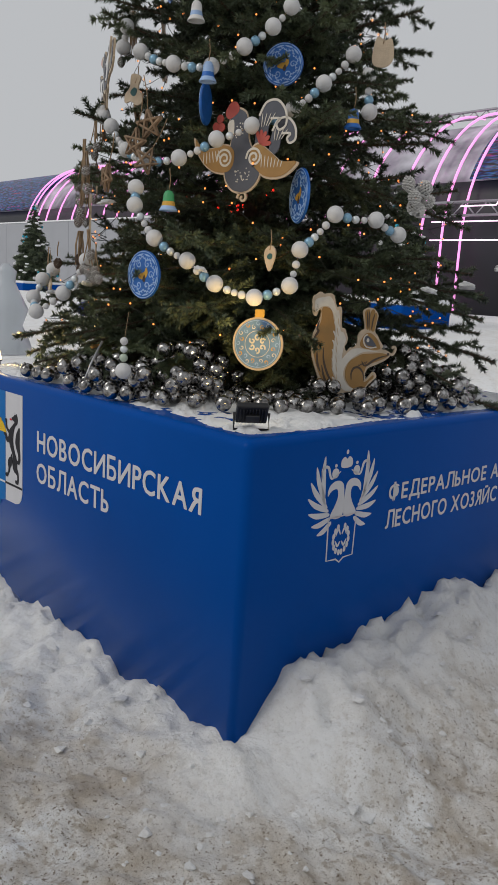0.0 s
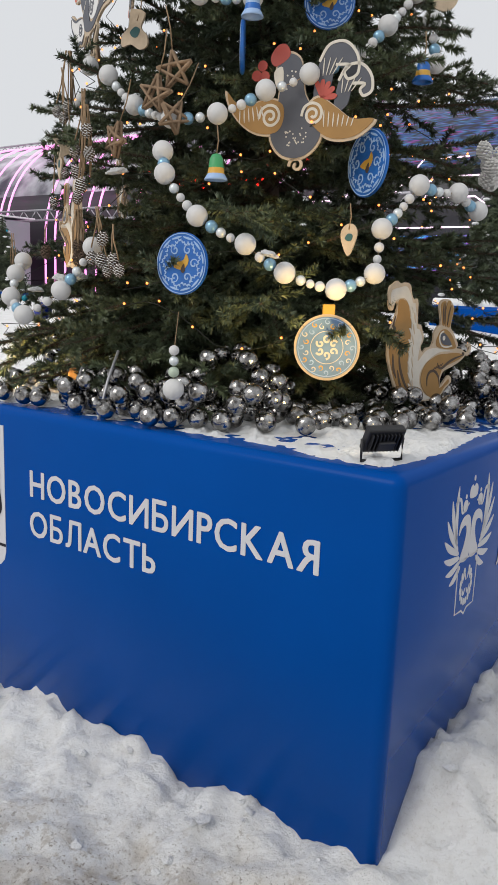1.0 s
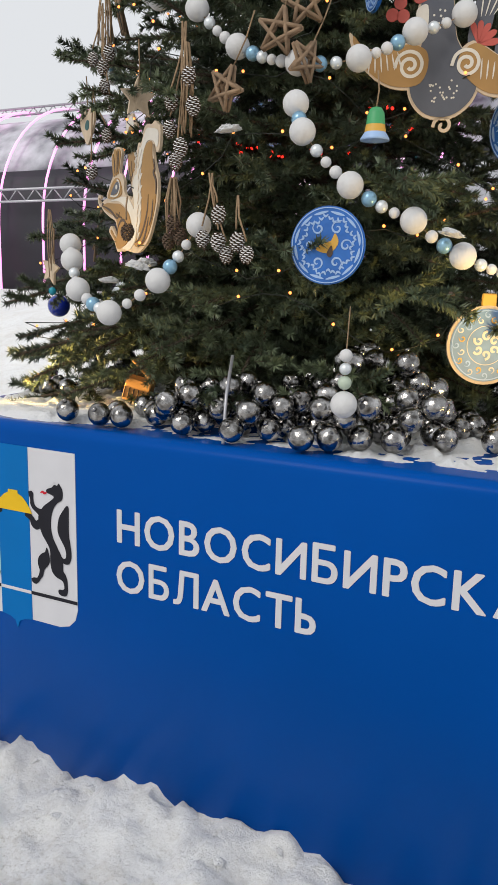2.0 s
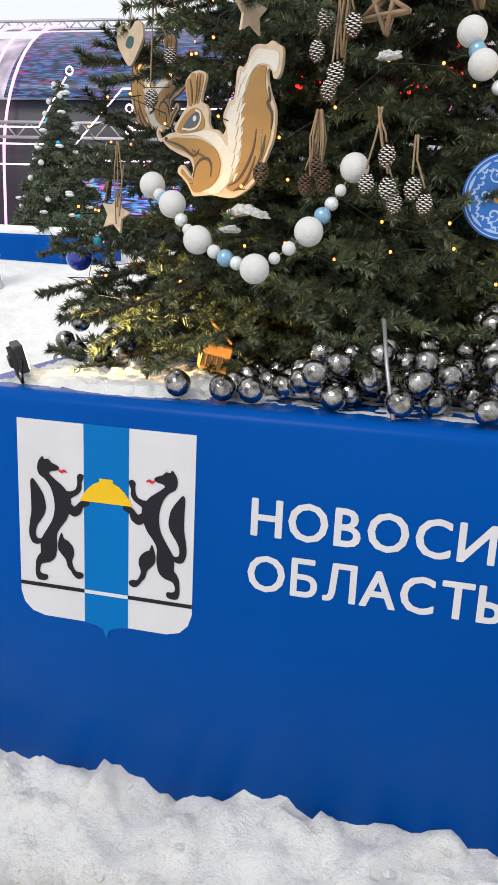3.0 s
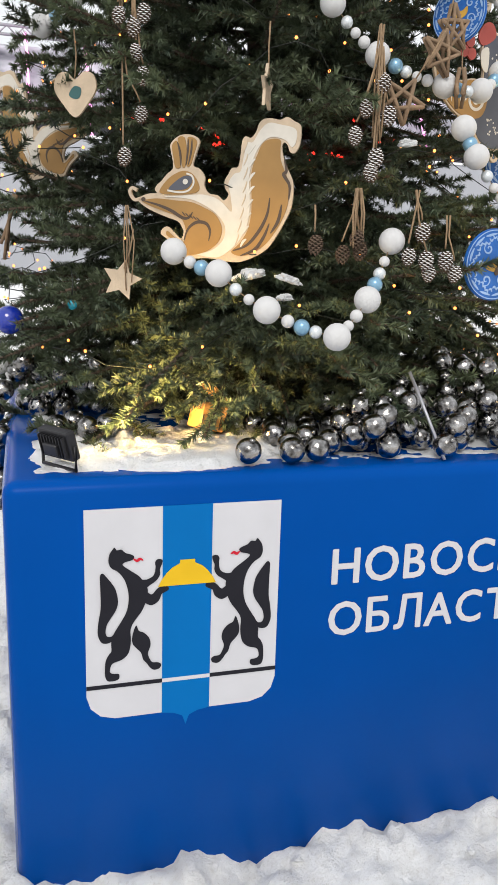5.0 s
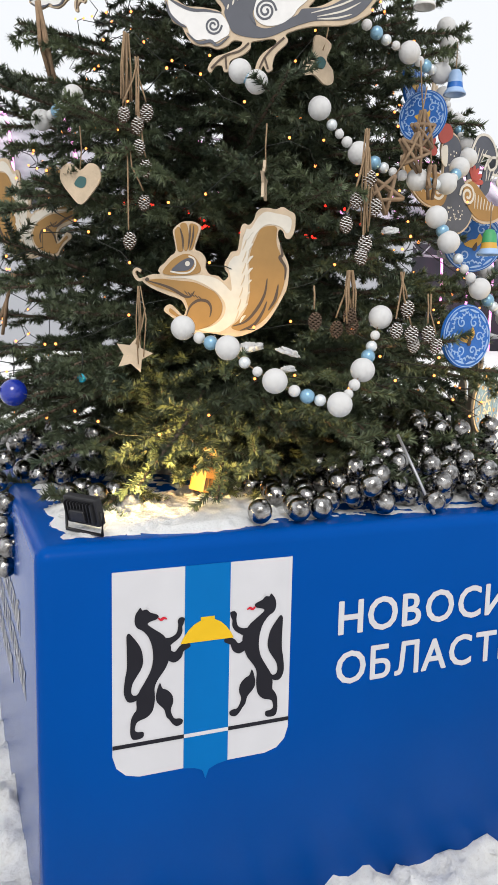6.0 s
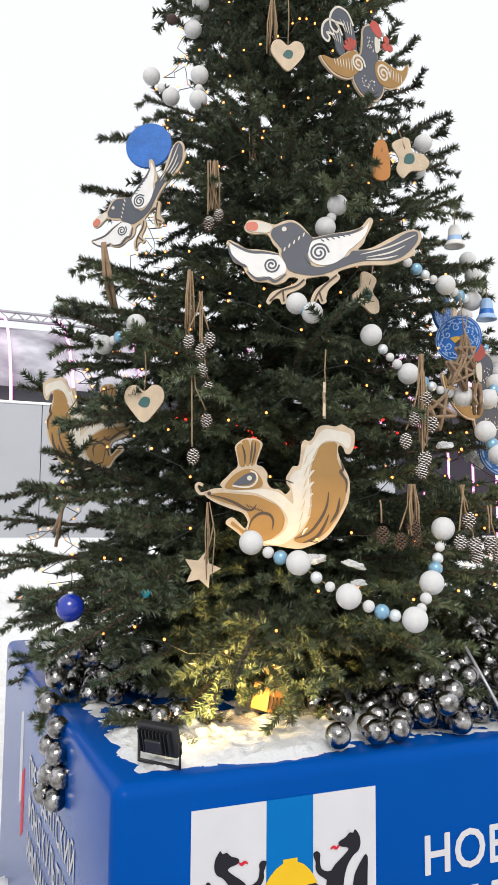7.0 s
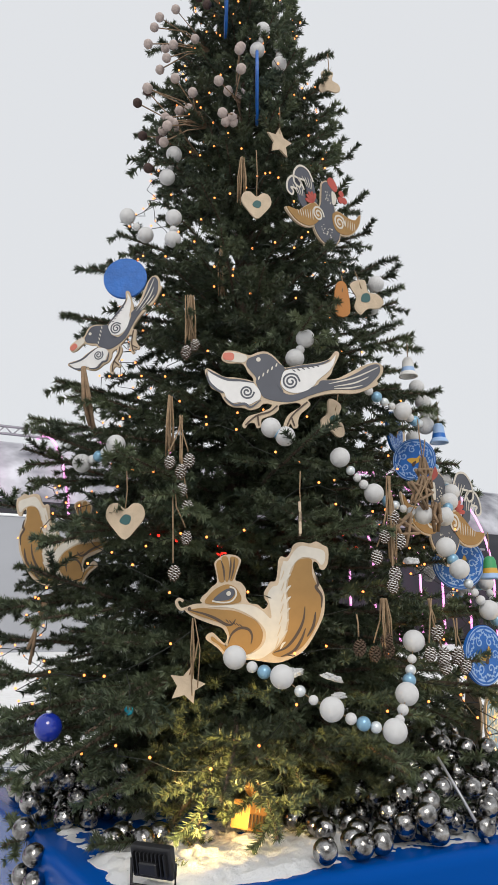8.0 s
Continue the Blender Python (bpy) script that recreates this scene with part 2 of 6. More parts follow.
# where large ornaments sit: boughs in front of them are cut back (place, half width, height below and above)
CLEAR = (((-1.72, 0.38, 1.8), 0.23, 0.20), ((-0.33, 0.95, 1.35), 0.22, 0.22), ((-1.55, 0.38, 2.53), 0.30, 0.13), ((-0.74, 0.45, 2.2), 0.18, 0.12), ((-1.27, 0.6, 3.38), 0.2, 0.16),
         ((-0.55, 0.6, 1.95), 0.12, 0.12), ((-0.91, 0.15, 1.58), 0.10, 0.09), ((-0.55, 0.45, 1.34), 0.14, 0.13), ((-1.97, 0.95, 2.95), 0.16, 0.25),
         ((-1.33, 0.12, 1.85), 0.08, 0.15), ((-2.05, 0.6, 2.04), 0.09, 0.10), ((-1.08, 0.25, 2.15), 0.08, 0.10), ((-1.56, 0.6, 3.33), 0.08, 0.09), ((-0.8, 0.05, 1.28), 0.06, 0.12))


def cut_back(az, z, r):
    """How much of a bough's length is kept at this bearing and tip height."""
    keep = 1.0
    for (x, y, cz), half, tall in CLEAR:
        dx, dy = x - TREE.x, y - TREE.y
        d = math.hypot(dx, dy)
        turn = (math.atan2(dy, dx) - az + math.pi) % (2 * math.pi) - math.pi
        if abs(turn) * d < half + 0.08 and -tall - 0.02 < z - cz < tall + 0.06:
            keep = min(keep, max(0.35, (d - 0.14) / r))
    return keep


def fir_branch(length, seed):
    """A flat, layered fir bough along +x: its wood and its needles, as two meshes."""
    rng = random.Random(seed)
    twigs = []          # (points, radius, bare share)

    def line(p, d, n, seg, sag):
        pts = [p.copy()]
        for i in range(n):
            d = (d + Vector((rng.uniform(-0.06, 0.06), rng.uniform(-0.06, 0.06), sag * (1.6 - 2.2 * i / n) + rng.uniform(-0.04, 0.04)))).normalized()
            p = p + d * seg
            pts.append(p.copy())
        return pts

    n = max(5, int(length / 0.06))
    main = line(Vector((0, 0, 0)), Vector((1, 0, 0.05)), n, length / n, -0.016)
    twigs.append((main, 0.004 + 0.007 * length, 0.22))
    side = 1
    s = 0.12 * length
    while s < length * 0.97:
        f = s / length * n
        i = min(n - 1, int(f))
        p = main[i].lerp(main[i + 1], f - i)
        side = -side
        ang = radians(rng.uniform(38, 60))
        sub = min(0.34, 0.34 * (length - s) + 0.10) * rng.uniform(0.65, 1.1)
        tilt = rng.uniform(-0.62, 0.40)
        d = Vector((math.cos(ang), side * math.sin(ang), tilt))
        m = max(2, int(sub / 0.05))
        pts = line(p, d, m, sub / m, -0.02)
        twigs.append((pts, 0.003, 0.08))
        u, s2 = 0.03, -1
        while u < sub * 0.8 and sub > 0.11:
            j = min(m - 1, int(u / sub * m))
            q = pts[j].lerp(pts[j + 1], u / sub * m - j)
            s2 = -s2
            a2 = radians(rng.uniform(38, 60)) * s2
            dd = (pts[j + 1] - pts[j]).normalized()
            d2 = Vector((dd.x * math.cos(a2) - dd.y * math.sin(a2), dd.x * math.sin(a2) + dd.y * math.cos(a2), dd.z + rng.uniform(-0.3, 0.15)))
            t3 = min(0.14, 0.35 * (sub - u) + 0.05) * rng.uniform(0.7, 1.2)
            twigs.append((line(q, d2, 2, t3 / 2, -0.02), 0.0018, 0.0))
            u += rng.uniform(0.065, 0.10)
        s += rng.uniform(0.07, 0.115)
    wood = join([tube(t, r, 5, taper=0.45) for t, r, _ in twigs[:1]] + [tube(t, r, 3, taper=0.5) for t, r, _ in twigs[1:] if len(t) > 2])
    nr = np.random.default_rng(seed)
    P, D = [], []
    for pts, r, bare in twigs:
        a = np.array([tuple(p) for p in pts])
        seg = np.diff(a, axis=0)
        ln = np.linalg.norm(seg, axis=1)
        total = ln.sum()
        k = max(48, int(total * 1060) + 24)
        t = np.concatenate([nr.uniform(bare, 1.0, k - 24), nr.uniform(0.93, 1.0, 24)]) * total
        cum = np.concatenate([[0], np.cumsum(ln)])
        idx = np.clip(np.searchsorted(cum, t) - 1, 0, len(seg) - 1)
        P.append(a[idx] + seg[idx] * ((t - cum[idx]) / ln[idx])[:, None])
        D.append(seg[idx] / ln[idx][:, None])
    P, D = np.vstack(P), np.vstack(D)
    k = len(P)
    R = nr.normal(size=(k, 3))
    R -= (R * D).sum(1)[:, None] * D
    R /= np.linalg.norm(R, axis=1)[:, None]
    R[:, 2] = R[:, 2] * 0.75 + 0.12
    N = D * nr.uniform(0.35, 0.95, k)[:, None] + R
    N /= np.linalg.norm(N, axis=1)[:, None]
    W = np.cross(N, nr.normal(size=(k, 3)) * 0.45 + np.array((0, 0, 1.0)))
    W /= np.linalg.norm(W, axis=1)[:, None]
    ln = nr.uniform(0.021, 0.031, k)[:, None]
    V = np.empty((k * 3, 3))
    V[0::3], V[1::3], V[2::3] = P - W * 0.0033, P + W * 0.0033, P + N * ln
    me = bpy.data.meshes.new("needles")
    me.vertices.add(k * 3)
    me.vertices.foreach_set("co", V.ravel())
    me.loops.add(k * 3)
    me.loops.foreach_set("vertex_index", np.arange(k * 3, dtype=np.int32))
    me.polygons.add(k)
    me.polygons.foreach_set("loop_start", np.arange(0, k * 3, 3, dtype=np.int32))
    me.update()
    me.validate()
    # wood and needles in one bough
    both = bpy.data.meshes.new("branch")
    bm = bmesh.new()
    bm.from_mesh(wood)
    for f in bm.faces:
        f.material_index = 1
    bm.from_mesh(me)
    bm.to_mesh(both)
    bm.free()
    both.materials.append(NEEDLE)
    both.materials.append(BARK)
    bpy.data.meshes.remove(me)
    bpy.data.meshes.remove(wood)
    return both


def build_tree():
    tree = thing("fir_tree", "tall green fir decorated as a christmas tree on the blue podium", "tree", tuple(TREE))
    rng = random.Random(5)
    pts = [(0.01 * math.sin(i), 0.01 * math.cos(i * 1.3), 0.3 * i) for i in range(16)]
    part("trunk", tube(pts, 0.085, 12, taper=0.08), BARK, tree, "brown bark trunk")
    lengths = (0.28, 0.45, 0.65, 0.85, 1.05, 1.22)
    kinds = {L: [fir_branch(L, int(L * 1000) + k) for k in range(3)] for L in lengths}
    z, count = 1.16, 0
    while z < 5.5:
        r = crown_radius(z)
        n = int(6.5 + 9.0 * r) + (3 if z < 1.75 else 0)
        turn = rng.uniform(0, 360)
        for k in range(n):
            zz = z + rng.uniform(-0.06, 0.06)
            az = turn + 360 * k / n + rng.uniform(-10, 10)
            want = r * rng.uniform(0.88, 1.13)
            if math.sin(radians(az)) > 0.4 and k % 2:
                continue
            if z < 1.8:
                want = min(want, (TREE.y - 0.09) / max(0.3, -math.sin(radians(az))))
            if z < 1.5 and math.cos(radians(az)) < 0:
                want = min(want, 1.04 / max(0.3, -math.cos(radians(az))))
            want *= cut_back(radians(az), zz, want)
            L = min(lengths, key=lambda v: abs(v - want))
            s = want / L
            up = 1 - smooth_step(1.2, 4.6, z)
            pitch = rng.uniform(-8, 8) + (26 - 24 * up) - (9 if z < 1.5 else 0)
            ob = new("branch", rng.choice(kinds[L]))
            ob.parent = tree
            rise = want * math.sin(radians(pitch))
            ob.matrix_basis = pose(0, 0, zz - TREE.z - rise * 0.75, rng.uniform(-14, 14), -pitch, az) @ Matrix.Diagonal((s, s, s, 1))
            count += 1
        z += 0.142
    # low boughs hanging over the lit corner and towards the front
    for k in range(17):
        az = -146 + 62 * k / 16 + rng.uniform(-4, 4)
        zz = rng.uniform(1.34, 1.58)
        want = rng.uniform(0.80, 0.97)
        ob = new("branch", rng.choice(kinds[1.05]))
        ob.parent = tree
        s = want / 1.05
        ob.matrix_basis = pose(0, 0, zz - TREE.z + 0.10, rng.uniform(-20, 20), rng.uniform(4, 12), az) @ Matrix.Diagonal((s, s, s * 1.2, 1))
    return tree


fir_tree = build_tree()

# ---- the vaulted hall behind the square ----
HALL_Y, HALL_WALL, HALL_R = 42.0, 5.2, 9.0
PINK = glow("pink_neon", (1.0, 0.34, 0.78), 1.5)
NEON_WHITE = glow("white_pink_neon", (1.0, 0.72, 0.92), 1.6)


def led_material(name, strength):
    """A lit screen: blue, violet and red cells in horizontal streaks over black."""
    m = bpy.data.materials.new(name)
    m.use_nodes = True
    n, l = m.node_tree.nodes, m.node_tree.links
    b = n["Principled BSDF"]
    b.inputs["Base Color"].default_value = (0.01, 0.01, 0.015, 1)
    b.inputs["Roughness"].default_value = 0.4
    tc, mp = n.new("ShaderNodeTexCoord"), n.new("ShaderNodeMapping")
    mp.inputs["Scale"].default_value = (0.35, 1.0, 2.6)
    l.new(tc.outputs["Object"], mp.inputs["Vector"])
    cell = n.new("ShaderNodeTexNoise")
    cell.inputs["Scale"].default_value, cell.inputs["Detail"].default_value = 2.2, 6
    l.new(mp.outputs[0], cell.inputs["Vector"])
    hue = n.new("ShaderNodeValToRGB")
    els = hue.color_ramp.elements
    els[0].position, els[0].color = 0.34, (0.01, 0.02, 0.12, 1)
    els[1].position, els[1].color = 0.72, (0.8, 0.05, 0.10, 1)
    for p, c in ((0.44, (0.02, 0.09, 0.5, 1)), (0.52, (0.05, 0.3, 0.6, 1)), (0.60, (0.3, 0.05, 0.5, 1))):
        e = els.new(p)
        e.color = c
    l.new(cell.outputs["Fac"], hue.inputs["Fac"])
    mask = n.new("ShaderNodeTexVoronoi")
    mask.inputs["Scale"].default_value = 4.5
    l.new(mp.outputs[0], mask.inputs["Vector"])
    mr = n.new("ShaderNodeMapRange")
    mr.inputs["From Min"].default_value, mr.inputs["From Max"].default_value = 0.75, 0.2
    l.new(mask.outputs["Distance"], mr.inputs["Value"])
    k = n.new("ShaderNodeMath")
    k.operation = "MULTIPLY"
    k.inputs[1].default_value = strength
    l.new(mr.outputs[0], k.inputs[0])
    l.new(hue.outputs["Color"], b.inputs["Emission Color"])
    l.new(k.outputs[0], b.inputs["Emission Strength"])
    return m


LED = led_material("led_mesh_screen", 0.75)
LED_BRIGHT = led_material("led_screen", 2.4)


def profile(lift=0.0, steps=14):
    """Points (y, z) of the hall's outer line, from the ground up and back."""
    pts = [(HALL_Y - lift, 0.3), (HALL_Y - lift, HALL_WALL)]
    r = HALL_R + lift
    for i in range(1, steps + 1):
        a = math.pi / 2 * i / steps
        pts.append((HALL_Y + HALL_R - r * math.cos(a), HALL_WALL + r * math.sin(a)))
    return pts


def vault_skin(x0, x1, lift, lo, hi):
    """A curved skin with thickness between x0 and x1, from profile index lo to hi."""
    pts, back = profile(lift)[lo:hi], profile(lift - 0.12)[lo:hi]
    verts = [(x, *p) for x in (x0, x1) for p in pts] + [(x, *p) for x in (x0, x1) for p in back]
    n = len(pts)
    faces = []
    for i in range(n - 1):
        faces.append((i, i + 1, n + i + 1, n + i))
        faces.append((2 * n + i, 3 * n + i, 3 * n + i + 1, 2 * n + i + 1))
    faces += [(0, n, 3 * n, 2 * n), (n - 1, 3 * n - 1, 4 * n - 1, 2 * n - 1)]
    return mesh_of("skin", verts, faces, True)


def lattice(x0, x1, y, z, h):
    """A horizontal truss: two chords and zigzag braces."""
    bits = [tube([(x0, y, z), (x1, y, z)], 0.09, 6), tube([(x0, y, z + h), (x1, y, z + h)], 0.09, 6)]
    x, k = x0, 0
    while x + h < x1:
        bits.append(tube([(x, y, z + h * (k % 2)), (x + h, y, z + h * ((k + 1) % 2))], 0.05, 4))
        x, k = x + h, k + 1
    return join(bits)


def build_hall():
    hall = thing("exhibition_hall", "long dark vaulted hall with pink neon ribs and snow-covered roof", "building", (-20, 46, 0))
    off = (20, -46, 0)

    def add(name, me, m, label=""):
        return part(name, me, m, hall, label, at=off)

    add("wall", vault_skin(-140, 90, -0.30, 0, 6), DARK_PANEL, "dark cladding wall")
    add("roof", vault_skin(-140, 90, -0.32, 5, 16), VAULT_SNOW, "vaulted roof patched with snow")
    for x0, x1 in ((-27.0, -13.8), (-140, -84)):
        add("led_roof", vault_skin(x0, x1, 0.02, 5, 15), LED, "see-through led mesh showing blue and red patterns")
    add("led_screen", box((8.4, 0.3, 2.4), (-18.0, HALL_Y - 0.5, 3.9)), LED_BRIGHT, "lit led screen with blue and violet picture")
    ribs = [-13.1, -12.4, -11.0, -10.4, -7.0, -4.2, -1.5, 1.6, 5.0, 9.0, 13, 17, 21, 25, 28, 30, 32, 34, 36, 38.5, 41,
            -26.4, -27.8, -29.4, -31.5, -34.5, -38, -42, -46.0, -47.2, -48.4, -49.6, -50.8, -52.0, -57.2, -58.2, -60.5, -62.8, -65.5, -68, -71, -74, -77, -79.5, -81.5, -83, -84]
    rib = tube([(0, *p) for p in profile(0.35)], 0.085, 6)
    rib.materials.append(PINK)
    for x in ribs:
        ob = add("neon_rib", rib, None)
        ob.location.x += x
    for x0, x1 in ((-60, -27), (-27, -13.8), (-13.8, 40)):
        add("truss", lattice(x0, x1, HALL_Y - 0.6, 6.7, 0.8), TRUSS, "grey lattice truss")
    add("truss", lattice(-84, 45, HALL_Y + 7.5, HALL_WALL + HALL_R + 0.1, 0.5), TRUSS, "grey lattice truss along the ridge")
    # circuit-like neon lines with ring ends
    y = HALL_Y - 1.0
    for pts in (((-25, 5.0), (-22.6, 5.0), (-20.9, 7.6)), ((-27, 4.1), (-20.4, 4.1), (-17.6, 7.0), (-15.0, 7.0)), ((-27, 3.0), (-19.8, 3.0), (-18.5, 4.2)),
                ((-16.9, 6.0), (-13.1, 6.0), (-11.0, 6.0)), ((-16.9, 4.9), (-14.5, 4.9), (-13.6, 4.3), (-11.0, 4.3)), ((-19.9, 3.3), (-13.1, 3.3))):
        add("neon_line", tube([(px - 1.2, y, pz + 2.2) for px, pz in pts], 0.045, 6), NEON_WHITE)
    for px, pz in ((-20.7, 7.9), (-17.2, 6.0), (-17.2, 4.9), (-20.2, 3.3)):
        add("neon_ring", tube([(px - 1.2 + 0.2 * math.cos(a * 0.5236), y, pz + 2.2 + 0.2 * math.sin(a * 0.5236)) for a in range(12)], 0.055, 6, closed=True), NEON_WHITE)
    return hall


build_hall()


def build_pavilion(x0, x1, y0, top, label):
    pav = thing("grey_pavilion", label, "pavilion", ((x0 + x1) / 2, y0 + 2, 0.5))
    n = max(1, int((x1 - x0) / 6))
    w = (x1 - x0) / n
    for i in range(n):
        part("panel", box((w - 0.03, 0.25, top - 0.5), (x0 + w * (i + 0.5) - (x0 + x1) / 2, -2, (top - 0.5) / 2), 0.02, 1), GREY_PANEL, pav)
    part("body", box((x1 - x0 - 0.1, 3.6, top - 0.7), (0, 0.0, (top - 0.7) / 2), 0.05, 1), GREY_PANEL, pav)
    part("coping", box((x1 - x0 + 0.2, 4.4, 0.12), (0, 0, top - 0.44), 0.03, 1), SNOW, pav, "snow-topped coping")


build_pavilion(-10.6, 22, 36, 7.0, "plain pale grey panelled pavilion with snow on top")
build_pavilion(-95, -51.5, 36, 6.6, "plain grey panelled pavilion block")


def far_branch(seed):
    rng = np.random.default_rng(seed)
    k = 1500
    s = rng.uniform(0.1, 1, k)
    V = np.empty((k, 3, 3))
    side = rng.normal(0, 0.2, k) * (1.15 - s)
    p = np.stack([s, side, -0.22 * s + rng.normal(0, 0.05, k)], 1)
    d = rng.normal(size=(k, 3)) * 0.07
    w = rng.normal(size=(k, 3)) * 0.014
    V[:, 0], V[:, 1], V[:, 2] = p - w, p + w, p + d
    return mesh_of("far_branch", V.reshape(-1, 3), [(3 * i, 3 * i + 1, 3 * i + 2) for i in range(k)])


WHITE_BALL = mat("matt_white_foam", (0.60, 0.60, 0.60), rough=0.75, vary=0.05, scale=30, bump=0.25, bump_scale=260)
TEAL_BALL = mat("turquoise_ball", (0.02, 0.33, 0.46), rough=0.2, vary=0.1)
WARM_BULB = glow("warm_bulb", (1.0, 0.30, 0.07), 2.3)


def ball_mesh(r, u=16, v=10):
    bm = bmesh.new()
    bmesh.ops.create_uvsphere(bm, u_segments=u, v_segments=v, radius=r)
    me = bpy.data.meshes.new("ball")
    bm.to_mesh(me)
    bm.free()
    me.polygons.foreach_set("use_smooth", [True] * len(me.polygons))
    return me


def build_far_tree(x, y, seed, size):
    """Another decorated fir on its own blue podium, further off across the square."""
    g = ground_height(x, y) + 0.12
    pod = thing("small_podium", "blue podium topped with snow under a fir", "podium", (x, y, g))
    part("cover", box((2.3, 2.3, 1.6), (0, 0, -0.55), 0.05, 2), BLUE, pod)
    part("snow_cap", box((2.25, 2.25, 0.14), (0, 0, 0.30), 0.06, 2), SNOW, pod, "cap of snow")
    tree = thing("decorated_fir", "snow-dusted fir hung with white and turquoise balls", "tree", (x, y, g + 0.36))
    part("trunk", tube([(0, 0, 0), (0, 0, 1.6), (0, 0, 3.4)], 0.09, 8, taper=0.15), BARK, tree)
    rng = random.Random(seed)
    kinds = [far_branch(seed * 10 + i) for i in range(3)]
    for me in kinds:
        me.materials.append(NEEDLE)
    for i in range(84):
        f = (i + 0.5) / 84
        z = 0.25 + 3.2 * f ** 1.15
        r = 1.15 * (1 - f) + 0.12
        ob = new("branch", kinds[i % 3])
        ob.parent = tree
        ob.matrix_basis = pose(0, 0, z, 0, rng.uniform(-6, 10), i * 137.5) @ Matrix.Diagonal((r, r, r, 1))
    white, teal, flock = ball_mesh(0.07, 10, 6), ball_mesh(0.06, 10, 6), ball_mesh(0.09, 8, 5)
    white.materials.append(WHITE_BALL)
    teal.materials.append(TEAL_BALL)
    flock.materials.append(SNOW)
    for i in range(70):
        f = rng.random() ** 1.3
        r = (1.15 * (1 - f) + 0.1) * rng.uniform(0.85, 1.02)
        a = rng.uniform(0, 6.283)
        kind = rng.choice((white, teal, flock, flock))
        ob = part("bauble" if kind is not flock else "snow_lump", kind, None, tree, at=(r * math.cos(a), r * math.sin(a), 0.25 + 3.2 * f ** 1.15 - 0.15 * r))
        ob.scale = (1, 1, 1) if kind is not flock else (1.2, 1.2, 0.5)
    tree.scale = (size, size, size)
    pod.scale = (size, size, 1)


for i, (fx, fy) in enumerate(((-6.87, 9.8), (-4.1, 12.0), (-38.0, 19.0), (-35.2, 25.0))):
    build_far_tree(fx, fy, i + 3, (0.62, 0.66, 1.15, 1.1)[i])


ICE = bpy.data.materials.new("cloudy_ice")
ICE.use_nodes = True
_b = ICE.node_tree.nodes["Principled BSDF"]
_b.inputs["Base Color"].default_value = (0.62, 0.66, 0.70, 1)
_b.inputs["Roughness"].default_value = 0.25
_b.inputs["Transmission Weight"].default_value = 0.35


def build_ice(x, y, h, seed):
    rng = random.Random(seed)
    g = ground_height(x, y)
    rings = [(0.0, 0.36), (0.15, 0.33), (0.32, 0.26), (0.5, 0.3), (0.66, 0.22), (0.8, 0.12), (0.92, 0.13), (1.0, 0.04)]
    verts, faces = [], []
    for f, r in rings:
        for k in range(12):
            a = k * math.pi / 6
            q = r * h * 0.8 * rng.uniform(0.85, 1.12)
            verts.append((q * math.cos(a), q * math.sin(a), f * h))
    for i in range(len(rings) - 1):
        for k in range(12):
            faces.append((12 * i + k, 12 * i + (k + 1) % 12, 12 * i + 12 + (k + 1) % 12, 12 * i + 12 + k))
    faces.append(tuple(range(12 * len(rings) - 12, 12 * len(rings))))
    ob = part("ice_sculpture", mesh_of("ice", verts, faces, True), ICE, at=(x, y, g - 0.02))
    tagged(ob, "rough tapering sculpture of cloudy grey ice on the snow", "ice sculpture")


build_ice(-12.6, 5.2, 1.7, 1)
build_ice(-6.9, 7.6, 0.9, 2)

# ---- prints on the podium ----
def font_shape(text):
    """Vertices and faces of text in the built-in font, flat in xy."""
    cu = bpy.data.curves.new("letters", "FONT")
    cu.body = text
    cu.resolution_u = 3
    tmp = new("letters_source", cu)
    deps = bpy.context.evaluated_depsgraph_get()
    me = bpy.data.meshes.new_from_object(tmp.evaluated_get(deps))
    bpy.data.objects.remove(tmp)
    co = np.array([tuple(v.co) for v in me.vertices])[:, :2]
    polys = [tuple(p.vertices) for p in me.polygons]
    bpy.data.meshes.remove(me)
    return co, polys


CAP = font_shape("H")[0][:, 1].max()
# letters drawn by a twin of the same shape: (twin, mirrored across, mirrored upside down)
TWINS = {"А": ("A", 0, 0), "В": ("B", 0, 0), "Е": ("E", 0, 0), "К": ("K", 0, 0), "Н": ("H", 0, 0), "О": ("O", 0, 0), "Р": ("P", 0, 0), "С": ("C", 0, 0),
         "Т": ("T", 0, 0), "Х": ("X", 0, 0), "Я": ("R", 1, 0), "И": ("N", 1, 0), "Й": ("N", 1, 0), "Ь": ("P", 0, 1), "З": ("3", 0, 0), "Г": ("L", 0, 1)}


def glyph(ch):
    twin, across, down = TWINS.get(ch, (ch, 0, 0))
    co, polys = font_shape(twin)
    if across:
        co[:, 0] = -co[:, 0]
    if down:
        co[:, 1] = CAP - co[:, 1]
    co[:, 0] -= co[:, 0].min()
    if ch == "Й":
        w, o = co[:, 0].max() / 2, len(co)
        co = np.vstack([co, [(w - 0.13, CAP * 1.07), (w + 0.13, CAP * 1.07), (w + 0.13, CAP * 1.17), (w - 0.13, CAP * 1.17)]])
        polys = polys + [(o, o + 1, o + 2, o + 3)]
    return co, polys


